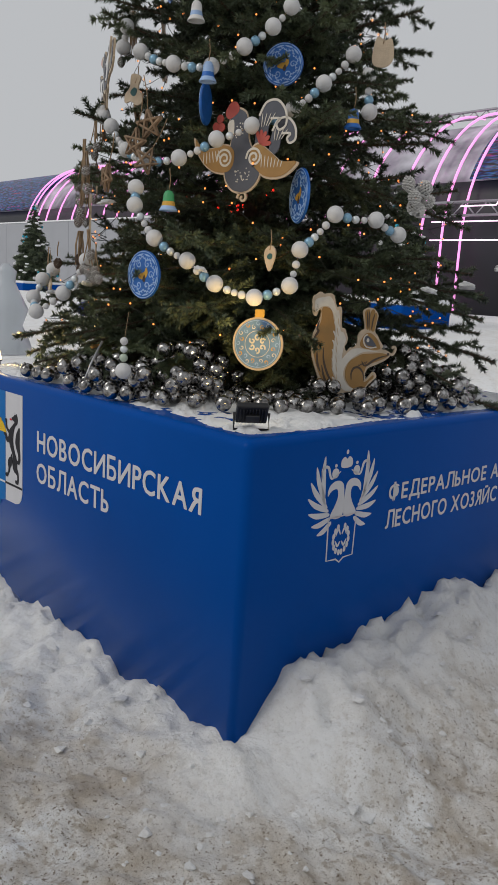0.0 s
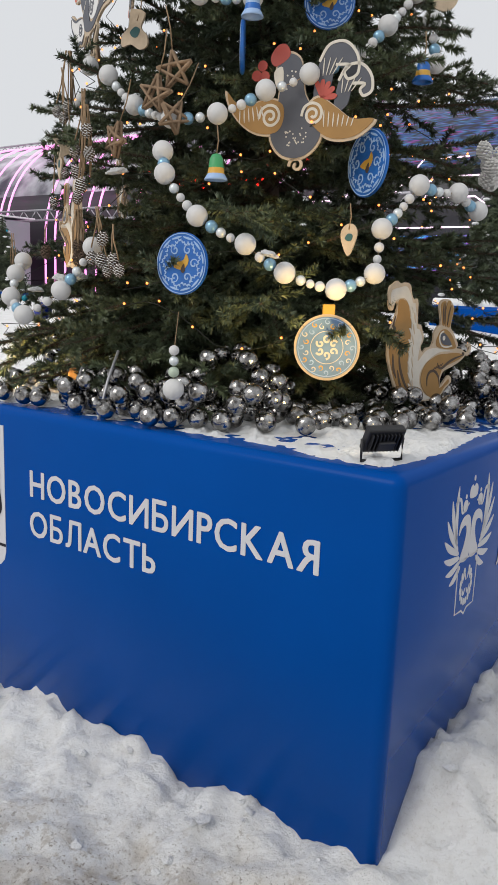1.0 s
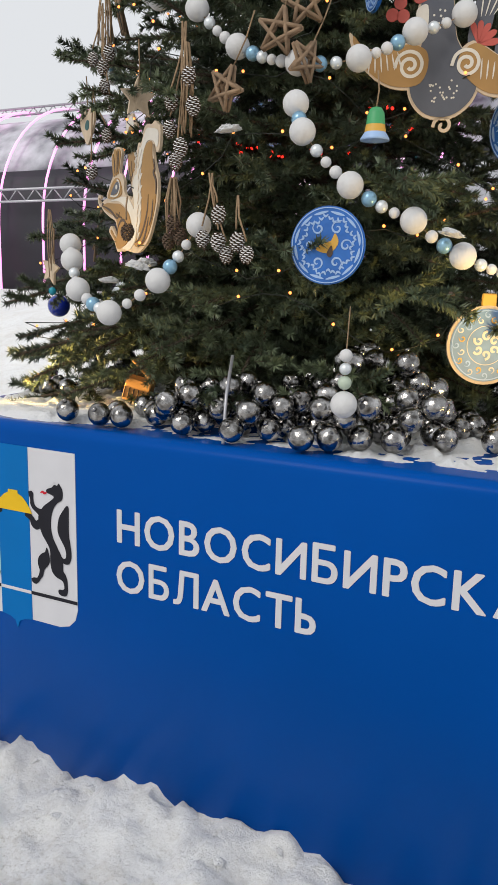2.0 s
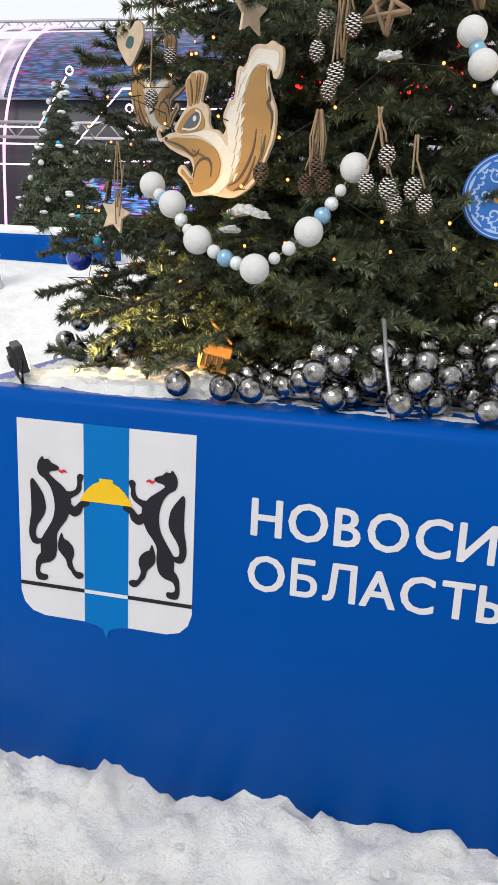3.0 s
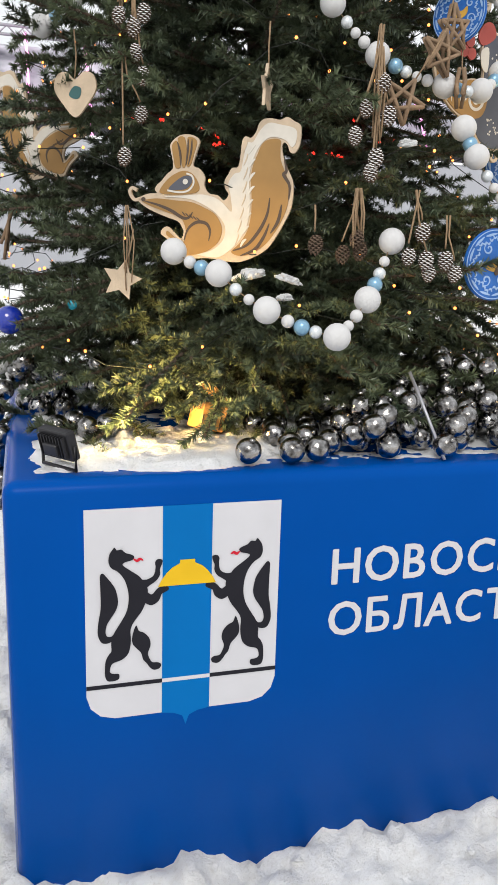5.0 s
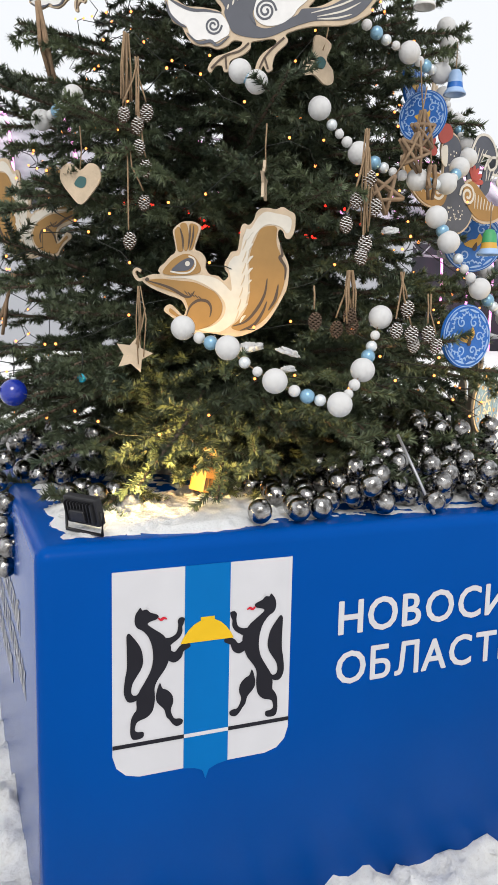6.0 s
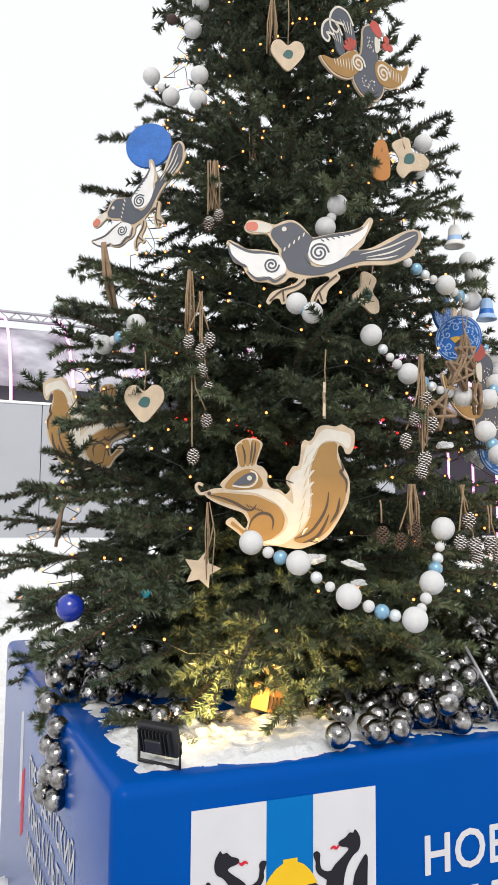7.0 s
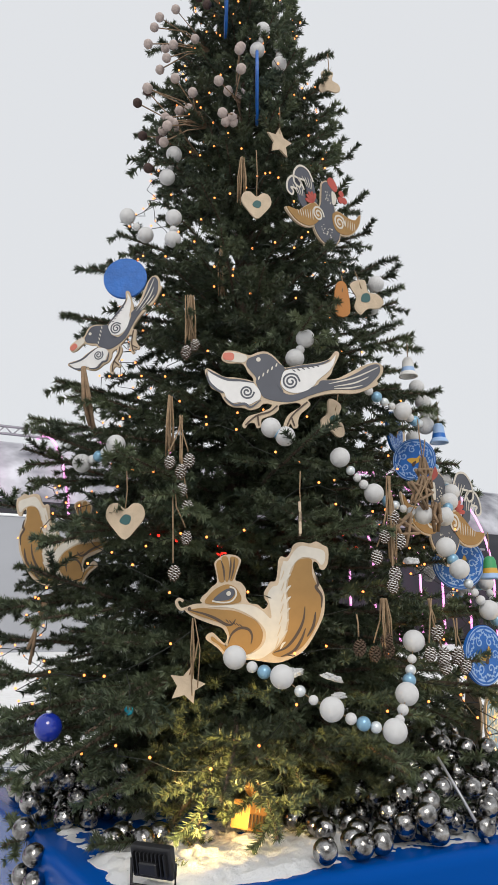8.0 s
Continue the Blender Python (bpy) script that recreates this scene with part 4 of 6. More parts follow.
def squirrel(at, turn, flip, size, tilt=0, label="", wide=1.0):
    sq = thing("squirrel_cutout", label, "ornament")
    s = 0.01 * size

    def flat(name, pts, m, front, thick=0.003, text=""):
        part(name, slab([(x * wide, z) for x, z in pts], thick, front, True, s, flip=flip), m, sq, text)

    def line(name, pts, width, m, front=0.0031, taper=True):
        part(name, stroke([(x * wide, z) for x, z in pts], width, front, s, flip=flip, taper=taper), m, sq)

    flat("board", SQUIRREL, PALE_WOOD, 0, 0.009, "pale plywood board")
    flat("fur_edge", SQ_WHITE, CREAM, 0.0016, text="cream painted fur")
    flat("tail", SQ_TAIL, TAN, 0.0022)
    flat("body", SQ_BODY, TAN, 0.0023)
    flat("face", SQ_FACE, TAN, 0.0022)
    # ears: tan blades with dark streaks
    for blade in ([(-10.7, 33.6), (-9.3, 34.8), (-8.2, 31.3), (-7.9, 28.1), (-9.4, 27.8), (-10.1, 30.4)], [(-9.1, 35.4), (-7.2, 35.8), (-6.3, 31.9), (-6.6, 28.3), (-7.5, 28.3), (-7.9, 31.9)], [(-6.3, 35.5), (-4.9, 35.9), (-3.5, 34.8), (-4.1, 31.9), (-5, 28.7), (-6.1, 28.4), (-5.8, 31.9)]):
        flat("ear_blade", blade, TAN, 0.0022)
    for pts in ([(-9.1, 34.5), (-8.2, 31.6), (-7.9, 28.4)], [(-6, 35.4), (-6, 32.2), (-6.4, 28.6)], [(-4.9, 35.4), (-5, 32.2), (-5.7, 28.7)]):
        line("ear_stripe", pts, 0.55, BROWN)
    flat("eye", [(-11.2, 22), (-8.8, 24.5), (-6.4, 25.8), (-4.7, 25.5), (-4.4, 24.1), (-5.7, 22.5), (-8, 21.9)], SLATE, 0.0030)
    line("eye_ring", [(-11.5, 21.7), (-8, 21.3), (-5.3, 21.9), (-3.9, 23.8), (-4.4, 25.7), (-6.1, 26.4)], 0.5, CREAM, 0.0036, False)
    flat("glint", dot(-6.3, 24.2, 0.75), CREAM, 0.0042)
    flat("nose", dot(-18.7, 19.0, 0.6), BROWN, 0.0030)
    part("paw", stroke([(x * wide, z) for x, z in [(-19.5, 19.3), (-21.4, 18.8), (-22.6, 19.9), (-23, 21.2), (-22.2, 22), (-20.9, 21.4)]], 0.9, 0, s, flip=flip, taper=False, thick=0.009), PALE_WOOD, sq, "pale curled paw")
    # fur: cream tufts reaching into the tail, dark strokes along tail, cheek and haunch
    for k in range(8):
        x, z = 10.6 + 0.1 * k + 1.0 * math.sin(0.42 * k), 7.5 + 3.5 * k
        line("fur_tuft", [(x, z), (x + 0.7, z + 1.5), (x + 1.6, z + 2.3)], 0.7, CREAM)
        line("fur_line", [(x - 1.6, z + 0.4), (x - 0.9, z + 2.2), (x - 0.6, z + 3.6)], 0.35, PALE_WOOD)
    for pts in ([(-18.6, 18.6), (-14.3, 17.7), (-10.4, 16.4), (-6.9, 14.6), (-4.9, 14.6), (-3.8, 16.2)], [(-6, 8.4), (-4.9, 11.6), (-2.5, 13.5), (0.3, 13.3), (1.6, 11.3), (1.3, 8.7)], [(8.5, 6.4), (12.4, 8.1), (15.6, 12), (17.6, 16.4), (18.1, 20.9)], [(10.8, 5.2), (14.8, 7.2), (17.1, 10.6), (18.4, 14.2)], [(18.9, 11.6), (20.8, 14.9), (21.5, 19.3)], [(21.4, 30.9), (22.2, 28), (21.5, 27), (23.3, 24.3), (23.3, 20.7)]):
        line("painted_line", pts, 0.9, BROWN)
    for k in range(5):
        line("cheek_fur", [(-7.0 + 1.1 * k, 16.2 - 0.35 * k), (-5.8 + 1.1 * k, 15.0 - 0.3 * k)], 0.35, BROWN)
    return placed(sq, at, turn, tilt)


squirrel((-1.720, 0.418, 1.555), -31, 1, 1.0, 2, "painted plywood squirrel cutout in tan and cream, resting on snowy twigs")
squirrel((-0.355, 0.935, 1.104), 68, -1, 1.13, 0, "painted plywood squirrel cutout with raised bushy tail among silver balls", 0.77)
squirrel((-2.10, 1.10, 1.82), -35, -1, 0.95, -4, "painted plywood squirrel cutout half hidden in the fir", 0.86)


MAGPIE = [(-28.5, 24.1), (-27, 26.7), (-23.1, 26.7), (-19, 25.4), (-16.9, 25), (-13.8, 26.3), (-10.7, 26.5), (-8, 25), (-5.6, 22.4), (-3.3, 19.9), (-0.4, 20.3), (3.7, 21.1), (9.9, 22), (14, 23.3), (15.7, 25.2), (17.3, 26.9), (18.6, 25.8), (17.7, 23.1), (16.1, 19.9), (15.1, 17.3), (13.2, 14.9), (18.1, 15.6), (24.3, 18.8), (29.5, 21.3), (33.6, 22), (35.9, 20.3), (35.5, 17.3), (33.4, 14.5), (33.6, 13), (29.5, 10.9), (24.3, 9.2), (18.1, 9.2), (14, 9), (8.9, 7.9), (5.8, 6.6), (6.6, 4.9), (5.8, 3.4)]
MAGPIE += [(2.7, 0.6), (1.6, -2.6), (1.6, -4.5), (-0.2, -5.1), (-1.4, -3.2), (-2.5, -4.9), (-4.1, -4.5), (-3.3, -1.5), (-1.4, 1), (2.7, 3.8), (1.6, 5.3), (-2.5, 4.9), (-5.6, 4.3), (-6, 2.3), (-8.7, 0.2), (-12.6, -1.5), (-12.8, -4.5), (-14.6, -4.9), (-15.5, -3), (-17.7, -3.2), (-19.2, -5.1), (-20.2, -3.7), (-17.9, -0.4), (-13.8, 1), (-9.7, 2.8), (-8.7, 4.5), (-11.8, 4.9), (-13.8, 3.2), (-16.9, 2.3), (-20, 3.2), (-23.1, 3.4), (-25.8, 4.5), (-27.8, 7), (-29.3, 9.6), (-32.4, 11.3), (-33.8, 14.5), (-35.1, 18.1), (-34, 19.4), (-31.3, 18.1), (-27.6, 16), (-23.1, 15.6), (-17.9, 14.7), (-15.9, 13.9), (-16.1, 15.6), (-17.9, 17.7), (-19.4, 20.7), (-21, 21.6), (-25.2, 21.6), (-27.8, 22.6)]


def magpie(at, turn, flip, size, tilt=0, label="", lean=0):
    b = thing("magpie_cutout", label, "ornament")
    s = 0.01 * size

    def flat(name, pts, m, front, thick=0.003, text=""):
        part(name, slab(pts, thick, front, True, s, flip=flip), m, b, text)

    def line(name, pts, width, m, front=0.0038, taper=True):
        part(name, stroke(pts, width, front, s, flip=flip, taper=taper), m, b)

    flat("board", MAGPIE, PALE_WOOD, 0, 0.009, "pale plywood board")
    flat("body", [(-18.1, 23.1), (-16.5, 24.1), (-11.8, 25.6), (-8.7, 24.6), (-5.6, 21.6), (-3.3, 19.4), (-4.5, 15.6), (-5.6, 12.4), (-4.5, 9.8), (-1.4, 8.5), (2.7, 9.2), (5.8, 10.9), (9.5, 12.6), (10.9, 14.3), (13.4, 14.5), (19.2, 14.9), (25.4, 17.7), (30.5, 20.7), (34.2, 21.1), (34.6, 18.1), (32.6, 15.1), (28.9, 11.9), (24.3, 10.7), (17.1, 10.7), (13, 10.2), (6.8, 8.3), (1.6, 6.2), (-2.5, 5.5), (-7.6, 6), (-11.8, 7.5), (-13.4, 10.2), (-14.8, 13.4), (-14.8, 15.6), (-17.3, 18.8), (-18.6, 20.9)], SLATE, 0.002)
    flat("beak", [(-27.2, 25.8), (-23.1, 26), (-18.6, 24.6), (-19.4, 22), (-24.1, 22.2), (-27.2, 23.1)], CREAM, 0.0026)
    flat("beak_tip", [(-27.6, 25.6), (-24.1, 25.8), (-23.5, 23.7), (-24.7, 22.6), (-27.6, 23.3)], BEAK, 0.0034)
    flat("eye", dot(-13.8, 23.1, 0.9), CREAM, 0.003)
    flat("wing", [(-33.8, 18.4), (-30.9, 17.1), (-27.2, 14.9), (-22.1, 14.5), (-16.9, 13.7), (-14.2, 11.3), (-13, 8.7), (-13.4, 6.6), (-15.3, 5.5), (-17.9, 4.3), (-21, 5.3), (-24.1, 5.1), (-26.4, 7), (-27.6, 9.6), (-30.3, 10.9), (-33, 13.9)], WING, 0.0028, text="white wing")
    flat("wing", [(-4.1, 17.3), (-2.1, 18.8), (3.7, 19.6), (9.9, 20.5), (14.4, 22), (16.1, 23.7), (17.1, 25), (16.3, 21.6), (14.6, 18.8), (12, 16.4), (9.5, 14.3), (8.2, 12.4), (4.7, 10), (0.6, 9.2), (-2.9, 10.2), (-4.9, 13)], WING, 0.0028, text="white wing")
    line("swirl", spiral(-1.0, 13.9, 3.6, 2.2), 0.7, SLATE, taper=False)
    line("swirl", spiral(-18.4, 9.6, 2.9, 2.0, hand=-1), 0.65, SLATE, taper=False)
    for pts in ([(-27.4, 7.5), (-23.5, 4.3), (-19.4, 4.7), (-16.9, 3.4), (-13, 6.2)], [(-34.2, 18.8), (-31.3, 16.9), (-26.2, 14.7), (-21, 14.3), (-15.7, 13.4)], [(-34.6, 17.7), (-33.2, 13.4), (-30.1, 10.4), (-27.6, 9.2)], [(-3.3, 19), (3.7, 20.3), (10.3, 21.1), (14.8, 23.1)], [(-4.9, 16.9), (-5.8, 13), (-4.1, 9.6)]):
        line("wing_edge", pts, 1.0, SLATE)
    for k in range(6):
        x, z = -0.4 + 1.9 * k, 18.9 + 0.4 * k
        line("feather_line", [(x, z), (x + 1.3, z - 0.9)], 0.45, SLATE)
    for pts in ([(14, 13), (24.3, 15.6), (33.8, 19.9)], [(16.1, 11.9), (24.3, 13.4), (30.1, 16)], [(16.1, 11.1), (22.3, 11.3), (27.4, 12.4)]):
        line("tail_stripe", pts, 0.6, CREAM, 0.003)
    for k in range(5):
        x, z = -13.9 + 1.75 * k, 14.6 + 1.35 * k
        line("feather_mark", [(x, z), (x + 0.5, z + 1.6)], 0.6, CREAM, 0.003)
    for pts in ([(-6.4, 4), (-9.5, 1.5), (-14.8, -0.2), (-19, -3.9)], [(-14.2, -0), (-13.8, -4.1)], [(5.4, 5.5), (1.6, 2.3), (-1.2, -0.9), (-2.7, -4.1)], [(-1, -0.7), (0.2, -4.3)]):
        line("leg", pts, 0.6, BROWN, 0.003, False)
    return placed(b, at, turn, tilt, lean)


magpie((-1.545, 0.39, 2.405), -27, 1, 0.88, 0, "painted plywood magpie cutout in slate and cream with a red beak")
magpie((-1.93, 0.98, 2.80), -42, 1, 0.72, -42, "painted plywood magpie cutout with raised wing, partly hidden")


# painted hen bird, drawn facing +x, origin at its breast
def hen(at, turn, flip, size, tilt=0, label=""):
    b = thing("hen_cutout", label, "ornament")
    s = 0.01 * size
    kw = dict(scale=s, flip=flip)
    body = [(-6, -14), (0, -17.4), (7, -16), (11, -10.6), (11, -4), (8, 2), (6.6, 8), (7.6, 13), (5.4, 17.6), (1.6, 18.8), (-2, 16), (-2.6, 10), (-3, 4), (-6, -2), (-8.6, -8)]
    part("board", slab([(p[0] * 1.07, p[1] * 1.05) for p in body], 0.009, 0, **kw), PALE_WOOD, b, "pale plywood board")
    part("body", slab(body, 0.003, 0.0022, **kw), SLATE, b)
    wing = [(6, 2), (11.4, 4.6), (18, 4), (24, 5.2), (27.6, 9.6), (27, 4.4), (23, -2), (17, -6.4), (9.4, -7.4), (6, -3.6)]
    part("wing_board", slab([((p[0] - 16) * 1.09 + 16, (p[1]) * 1.12) for p in wing], 0.009, 0.001, **kw), PALE_WOOD, b)
    part("wing", slab(wing, 0.003, 0.0034, **kw), TAN, b)
    part("swirl", stroke(spiral(11, -1.6, 4.6, 1.9), 1.0, 0.0046, s, flip=flip, taper=False), CREAM, b)
    for i in range(6):
        part("wing_mark", stroke([(14.5 + 1.7 * i, 2.8), (13.6 + 2.0 * i, -2.2)], 0.45, 0.0046, s, flip=flip), CREAM, b)
    back = [(-3, -2), (-8, 2), (-14, -2), (-20, -7), (-28, -8.4), (-21, -13), (-12, -12.6), (-6, -8)]
    part("wing_board", slab([((p[0] + 14) * 1.07 - 14, (p[1] + 5) * 1.12 - 5) for p in back], 0.009, 0.0016, **kw), PALE_WOOD, b)
    part("wing", slab(back, 0.003, 0.0042, **kw), TAN, b)
    part("swirl", stroke(spiral(-5.6, -3.4, 4.4, 1.9), 1.0, 0.0054, s, flip=flip, taper=False), CREAM, b)
    for i in range(7):
        part("wing_mark", stroke([(-10 - 1.8 * i, -2.6 - 0.7 * i), (-9.4 - 1.7 * i, -8.4 - 0.2 * i)], 0.45, 0.0054, s, flip=flip), CREAM, b)
    for dx, dz, r in ((-14, 10, 1.0), (-20, 3, 0.85)):
        plume = [(8 * r + dx, -8 * r + dz), (5 * r + dx, 4 * r + dz), (1 * r + dx, 9 * r + dz), (-5 * r + dx, 9 * r + dz), (-9 * r + dx, 4 * r + dz), (-9 * r + dx, -2 * r + dz), (-5.4 * r + dx, -3.6 * r + dz), (-4 * r + dx, -1 * r + dz), (-6 * r + dx, 1 * r + dz), (-1 * r + dx, 2 * r + dz), (2 * r + dx, -6 * r + dz)]
        part("plume", slab(plume, 0.006, 0.0004, **kw), SLATE, b)
        part("plume_edge", stroke(plume[1:10], 1.0, 0.0022, s, flip=flip, taper=False), CREAM, b)
        for k in range(4):
            part("plume_mark", stroke([(3 * r + dx - k * 2.2, 5 * r + dz - k * 0.4), (4 * r + dx - k * 1.2, -1 * r + dz)], 0.4, 0.0026, s, flip=flip), CREAM, b)
    for k in range(5):
        a = radians(75 + 26 * k)
        part("petal", slab([(-9, 1.5), (-9 + 4.4 * math.cos(a - 0.2), 1.5 + 5.2 * math.sin(a - 0.2)), (-9 + 6 * math.cos(a), 1.5 + 6.6 * math.sin(a)), (-9 + 4.4 * math.cos(a + 0.2), 1.5 + 5.2 * math.sin(a + 0.2))], 0.003, 0.003, **kw), RED, b)
    part("comb", slab([(2, 18), (3, 22), (6.4, 22.4), (9.6, 18.6), (7.6, 15.4)], 0.005, 0.0028, **kw), RED, b)
    part("face", slab([(5, 14.6), (8.4, 13.6), (8, 8.6), (5.6, 7.4)], 0.003, 0.0032, **kw), CREAM, b)
    for cx_, cz_ in ((13, 16.6), (15.6, 13.6), (12.4, 12.8)):
        part("berry", slab(dot(cx_, cz_, 1.9), 0.005, 0.0014, **kw), RED, b)
    rng = random.Random(4)
    for i in range(26):
        part("dot", slab(dot(rng.uniform(-3, 6), rng.uniform(-13, -7), 0.32, 6), 0.0015, 0.0028, smooth=False, **kw), CREAM, b)
    for i in range(12):
        part("dot", slab(dot(rng.uniform(0, 4.4), rng.uniform(6, 15), 0.36, 6), 0.0015, 0.0028, smooth=False, **kw), CREAM, b)
    part("foot", stroke(spiral(2, -20, 3, 1.2), 1.0, 0.0, s, flip=flip, taper=False, thick=0.008), PALE_WOOD, b)
    return placed(b, at, turn, tilt)


hen((-0.735, 0.56, 2.13), 12, -1, 0.92, -6, "painted plywood hen cutout in slate and gold with red comb")
hen((-1.235, 0.62, 3.38), 14, 1, 0.80, 2, "painted plywood hen cutout in slate and tan with curled plumes")


def plate(at, turn, d, label, tilt=0, lean=0, picture=True):
    p = thing("painted_plate", label, "ornament")
    bm = bmesh.new()
    bmesh.ops.create_cone(bm, cap_ends=True, segments=40, radius1=d / 2, radius2=d / 2, depth=0.012)
    bmesh.ops.bevel(bm, geom=[e for e in bm.edges if abs(e.verts[0].co.z - e.verts[1].co.z) < 1e-5], offset=0.003, segments=2, affect="EDGES")
    bmesh.ops.rotate(bm, verts=bm.verts, matrix=Euler((math.pi / 2, 0, 0)).to_matrix())
    part("disc", bm, PLATE, p, "deep blue disc")
    if picture:
        r = d / 2
        n = 12
        for i in range(n):
            a = 2 * math.pi * i / n
            c, s_ = math.cos(a), math.sin(a)
            part("scroll", stroke([(r * 0.86 * math.cos(a + t * 0.5), r * (0.86 - 0.03 * math.sin(t * 3.14)) * math.sin(a + t * 0.5)) for t in (0, 0.3, 0.6, 0.9)], r * 0.07, 0.0075), PALE_BLUE, p)
            if i % 2 == 0:
                part("scroll", stroke(spiral(r * 0.50 * c, r * 0.50 * s_, r * 0.17, 1.2, 8, a), r * 0.05, 0.0075), PALE_BLUE, p)
            leaves = []
            for t in (0.0, 0.17, 0.34):
                b, rr = a + t, r * (0.72 + 0.06 * math.sin(9 * (a + t)))
                leaves.append(stroke([(rr * math.cos(b), rr * math.sin(b)), ((rr - 0.05 * r) * math.cos(b + 0.10), (rr - 0.05 * r) * math.sin(b + 0.10)), ((rr + 0.03 * r) * math.cos(b + 0.17), (rr + 0.03 * r) * math.sin(b + 0.17))], r * 0.055, 0.0075))
            part("leaf_spray", join(leaves, False), PALE_BLUE, p)
        part("ring", stroke([(r * 0.95 * math.cos(k * 0.2618), r * 0.95 * math.sin(k * 0.2618)) for k in range(25)], r * 0.025, 0.0075, taper=False), PALE_BLUE, p)
        part("picture", slab([(-0.3 * r, -0.1 * r), (-0.1 * r, 0.06 * r), (0.1 * r, 0.12 * r), (0.2 * r, 0.3 * r), (0.3 * r, 0.1 * r), (0.2 * r, -0.1 * r), (0, -0.2 * r)], 0.002, 0.0078), OCHRE, p)
        part("picture", slab([(0.0, -0.2 * r), (0.12 * r, 0.0), (0.16 * r, -0.2 * r), (0.08 * r, -0.3 * r)], 0.002, 0.0086), BROWN, p)
    return placed(p, at, turn, tilt, lean)


plate((-0.925, 0.205, 1.60), 6, 0.20, "round blue plate painted with pale scrolls and a brown bird", picture=True)
plate((-0.54, 0.71, 1.962), -26, 0.225, "round blue plate painted with pale scrolls and a brown bird", 4)
plate((-0.78, 0.80, 2.53), 30, 0.18, "round blue plate painted with pale scrolls and an ochre figure")
plate((-0.93, 0.50, 2.33), -55, 0.17, "round blue plate turned nearly edge-on", 25)
plate((-1.95, 1.04, 3.10), -30, 0.18, "round plain blue plate half behind twigs", picture=False)
plate((-1.50, 0.72, 3.95), 62, 0.30, "long blue plate turned edge-on", picture=False)
plate((-1.56, 0.90, 4.47), 66, 0.24, "blue plate turned edge-on near the top", picture=False)


def medallion(at, turn):
    p = thing("wooden_medallion", "round plywood bauble medallion with grey-blue painted flower", "ornament")

    def disc(r, y, depth, m, name):
        bm = bmesh.new()
        bmesh.ops.create_cone(bm, cap_ends=True, segments=44, radius1=r, radius2=r, depth=depth)
        bmesh.ops.rotate(bm, verts=bm.verts, matrix=Euler((math.pi / 2, 0, 0)).to_matrix())
        bmesh.ops.translate(bm, vec=(0, y, 0), verts=bm.verts)
        part(name, bm, m, p)

    disc(0.112, 0, 0.010, PALE_WOOD, "board")
    disc(0.103, -0.004, 0.006, GREY_BLUE, "painted_face")
    part("tab", box((0.042, 0.009, 0.04), (0, 0, 0.125), 0.003, 1), OCHRE, p, "yellow tab")
    for k in range(6):
        a = k * math.pi / 3 + 0.5
        part("petal", stroke(spiral(0.026 * math.cos(a), 0.026 * math.sin(a), 0.014, 0.95, 8, a, 1), 0.007, 0.0082, taper=False), CREAM, p)
    part("ring", stroke([(0.055 * math.cos(k * 0.2618), 0.055 * math.sin(k * 0.2618)) for k in range(25)], 0.0022, 0.0082, taper=False), CREAM, p)
    part("ring", stroke([(0.098 * math.cos(k * 0.2618), 0.098 * math.sin(k * 0.2618)) for k in range(25)], 0.003, 0.0082, taper=False), PALE_BLUE, p)
    for k in range(24):
        a = k * math.pi / 12
        rr = 0.072 if k % 2 else 0.086
        part("scroll", stroke(spiral(rr * math.cos(a), rr * math.sin(a), 0.011, 1.0, 6, a), 0.004, 0.0082), (PALE_BLUE, CREAM, OCHRE)[k % 3], p)
    return placed(p, at, turn)


medallion((-0.565, 0.545, 1.342), 28)

# ---- garlands: white foam balls strung with small blue and pearl ones ----
BIG = ball_mesh(0.0345, 24, 14)
BIG.materials.append(WHITE_BALL)
SMALLS = []
for r, m in ((0.0165, WHITE_BALL), (0.0205, BLUE_METAL), (0.0165, PEARL), (0.014, WHITE_BALL)):
    me = ball_mesh(r, 16, 10)
    me.materials.append(m)
    SMALLS.append((me, r))


def garland(points, label, gap=3, first=0):
    """Big white balls at points, with small ones on the cord between."""
    g = thing("ball_garland", label, "garland")
    pts = [Vector(p) for p in points]
    k = first
    cord = []
    for i, p in enumerate(pts):
        part("large_ball", BIG, None, g, at=tuple(p))
        cord.append(p)
        if i + 1 < len(pts):
            q = pts[i + 1]
            d = (q - p).length
            n = max(1, min(6, round((d - 0.075) / 0.036)))
            for j in range(n):
                f = (0.0375 + (d - 0.075) * (j + 0.5) / n) / d
                sag = Vector((0, 0, -0.05 * d * math.sin(math.pi * f)))
                me, r = SMALLS[k % 4]
                k += 1
                part("small_ball", me, None, g, at=tuple(p.lerp(q, f) + sag))
                cord.append(p.lerp(q, f) + sag)
    part("cord", tube(cord, 0.0015, 4), TWINE, g)
    return g


A = "garland of matt white foam balls with ice-blue and pearl beads"
garland([(-1.83, 0.28, 1.607), (-1.735, 0.17, 1.555), (-1.635, 0.07, 1.47), (-1.474, 0.00, 1.411), (-1.365, 0.075, 1.50), (-1.276, 0.14, 1.65)], A)
garland([(-1.04, 0.23, 1.96), (-1.008, 0.205, 1.885), (-0.875, 0.215, 1.75), (-0.72, 0.27, 1.665), (-0.60, 0.32, 1.58), (-0.47, 0.42, 1.535), (-0.405, 0.55, 1.59), (-0.42, 0.61, 1.735), (-0.36, 0.74, 1.885), (-0.30, 0.93, 1.88), (-0.27, 1.05, 1.83)], A, first=1)
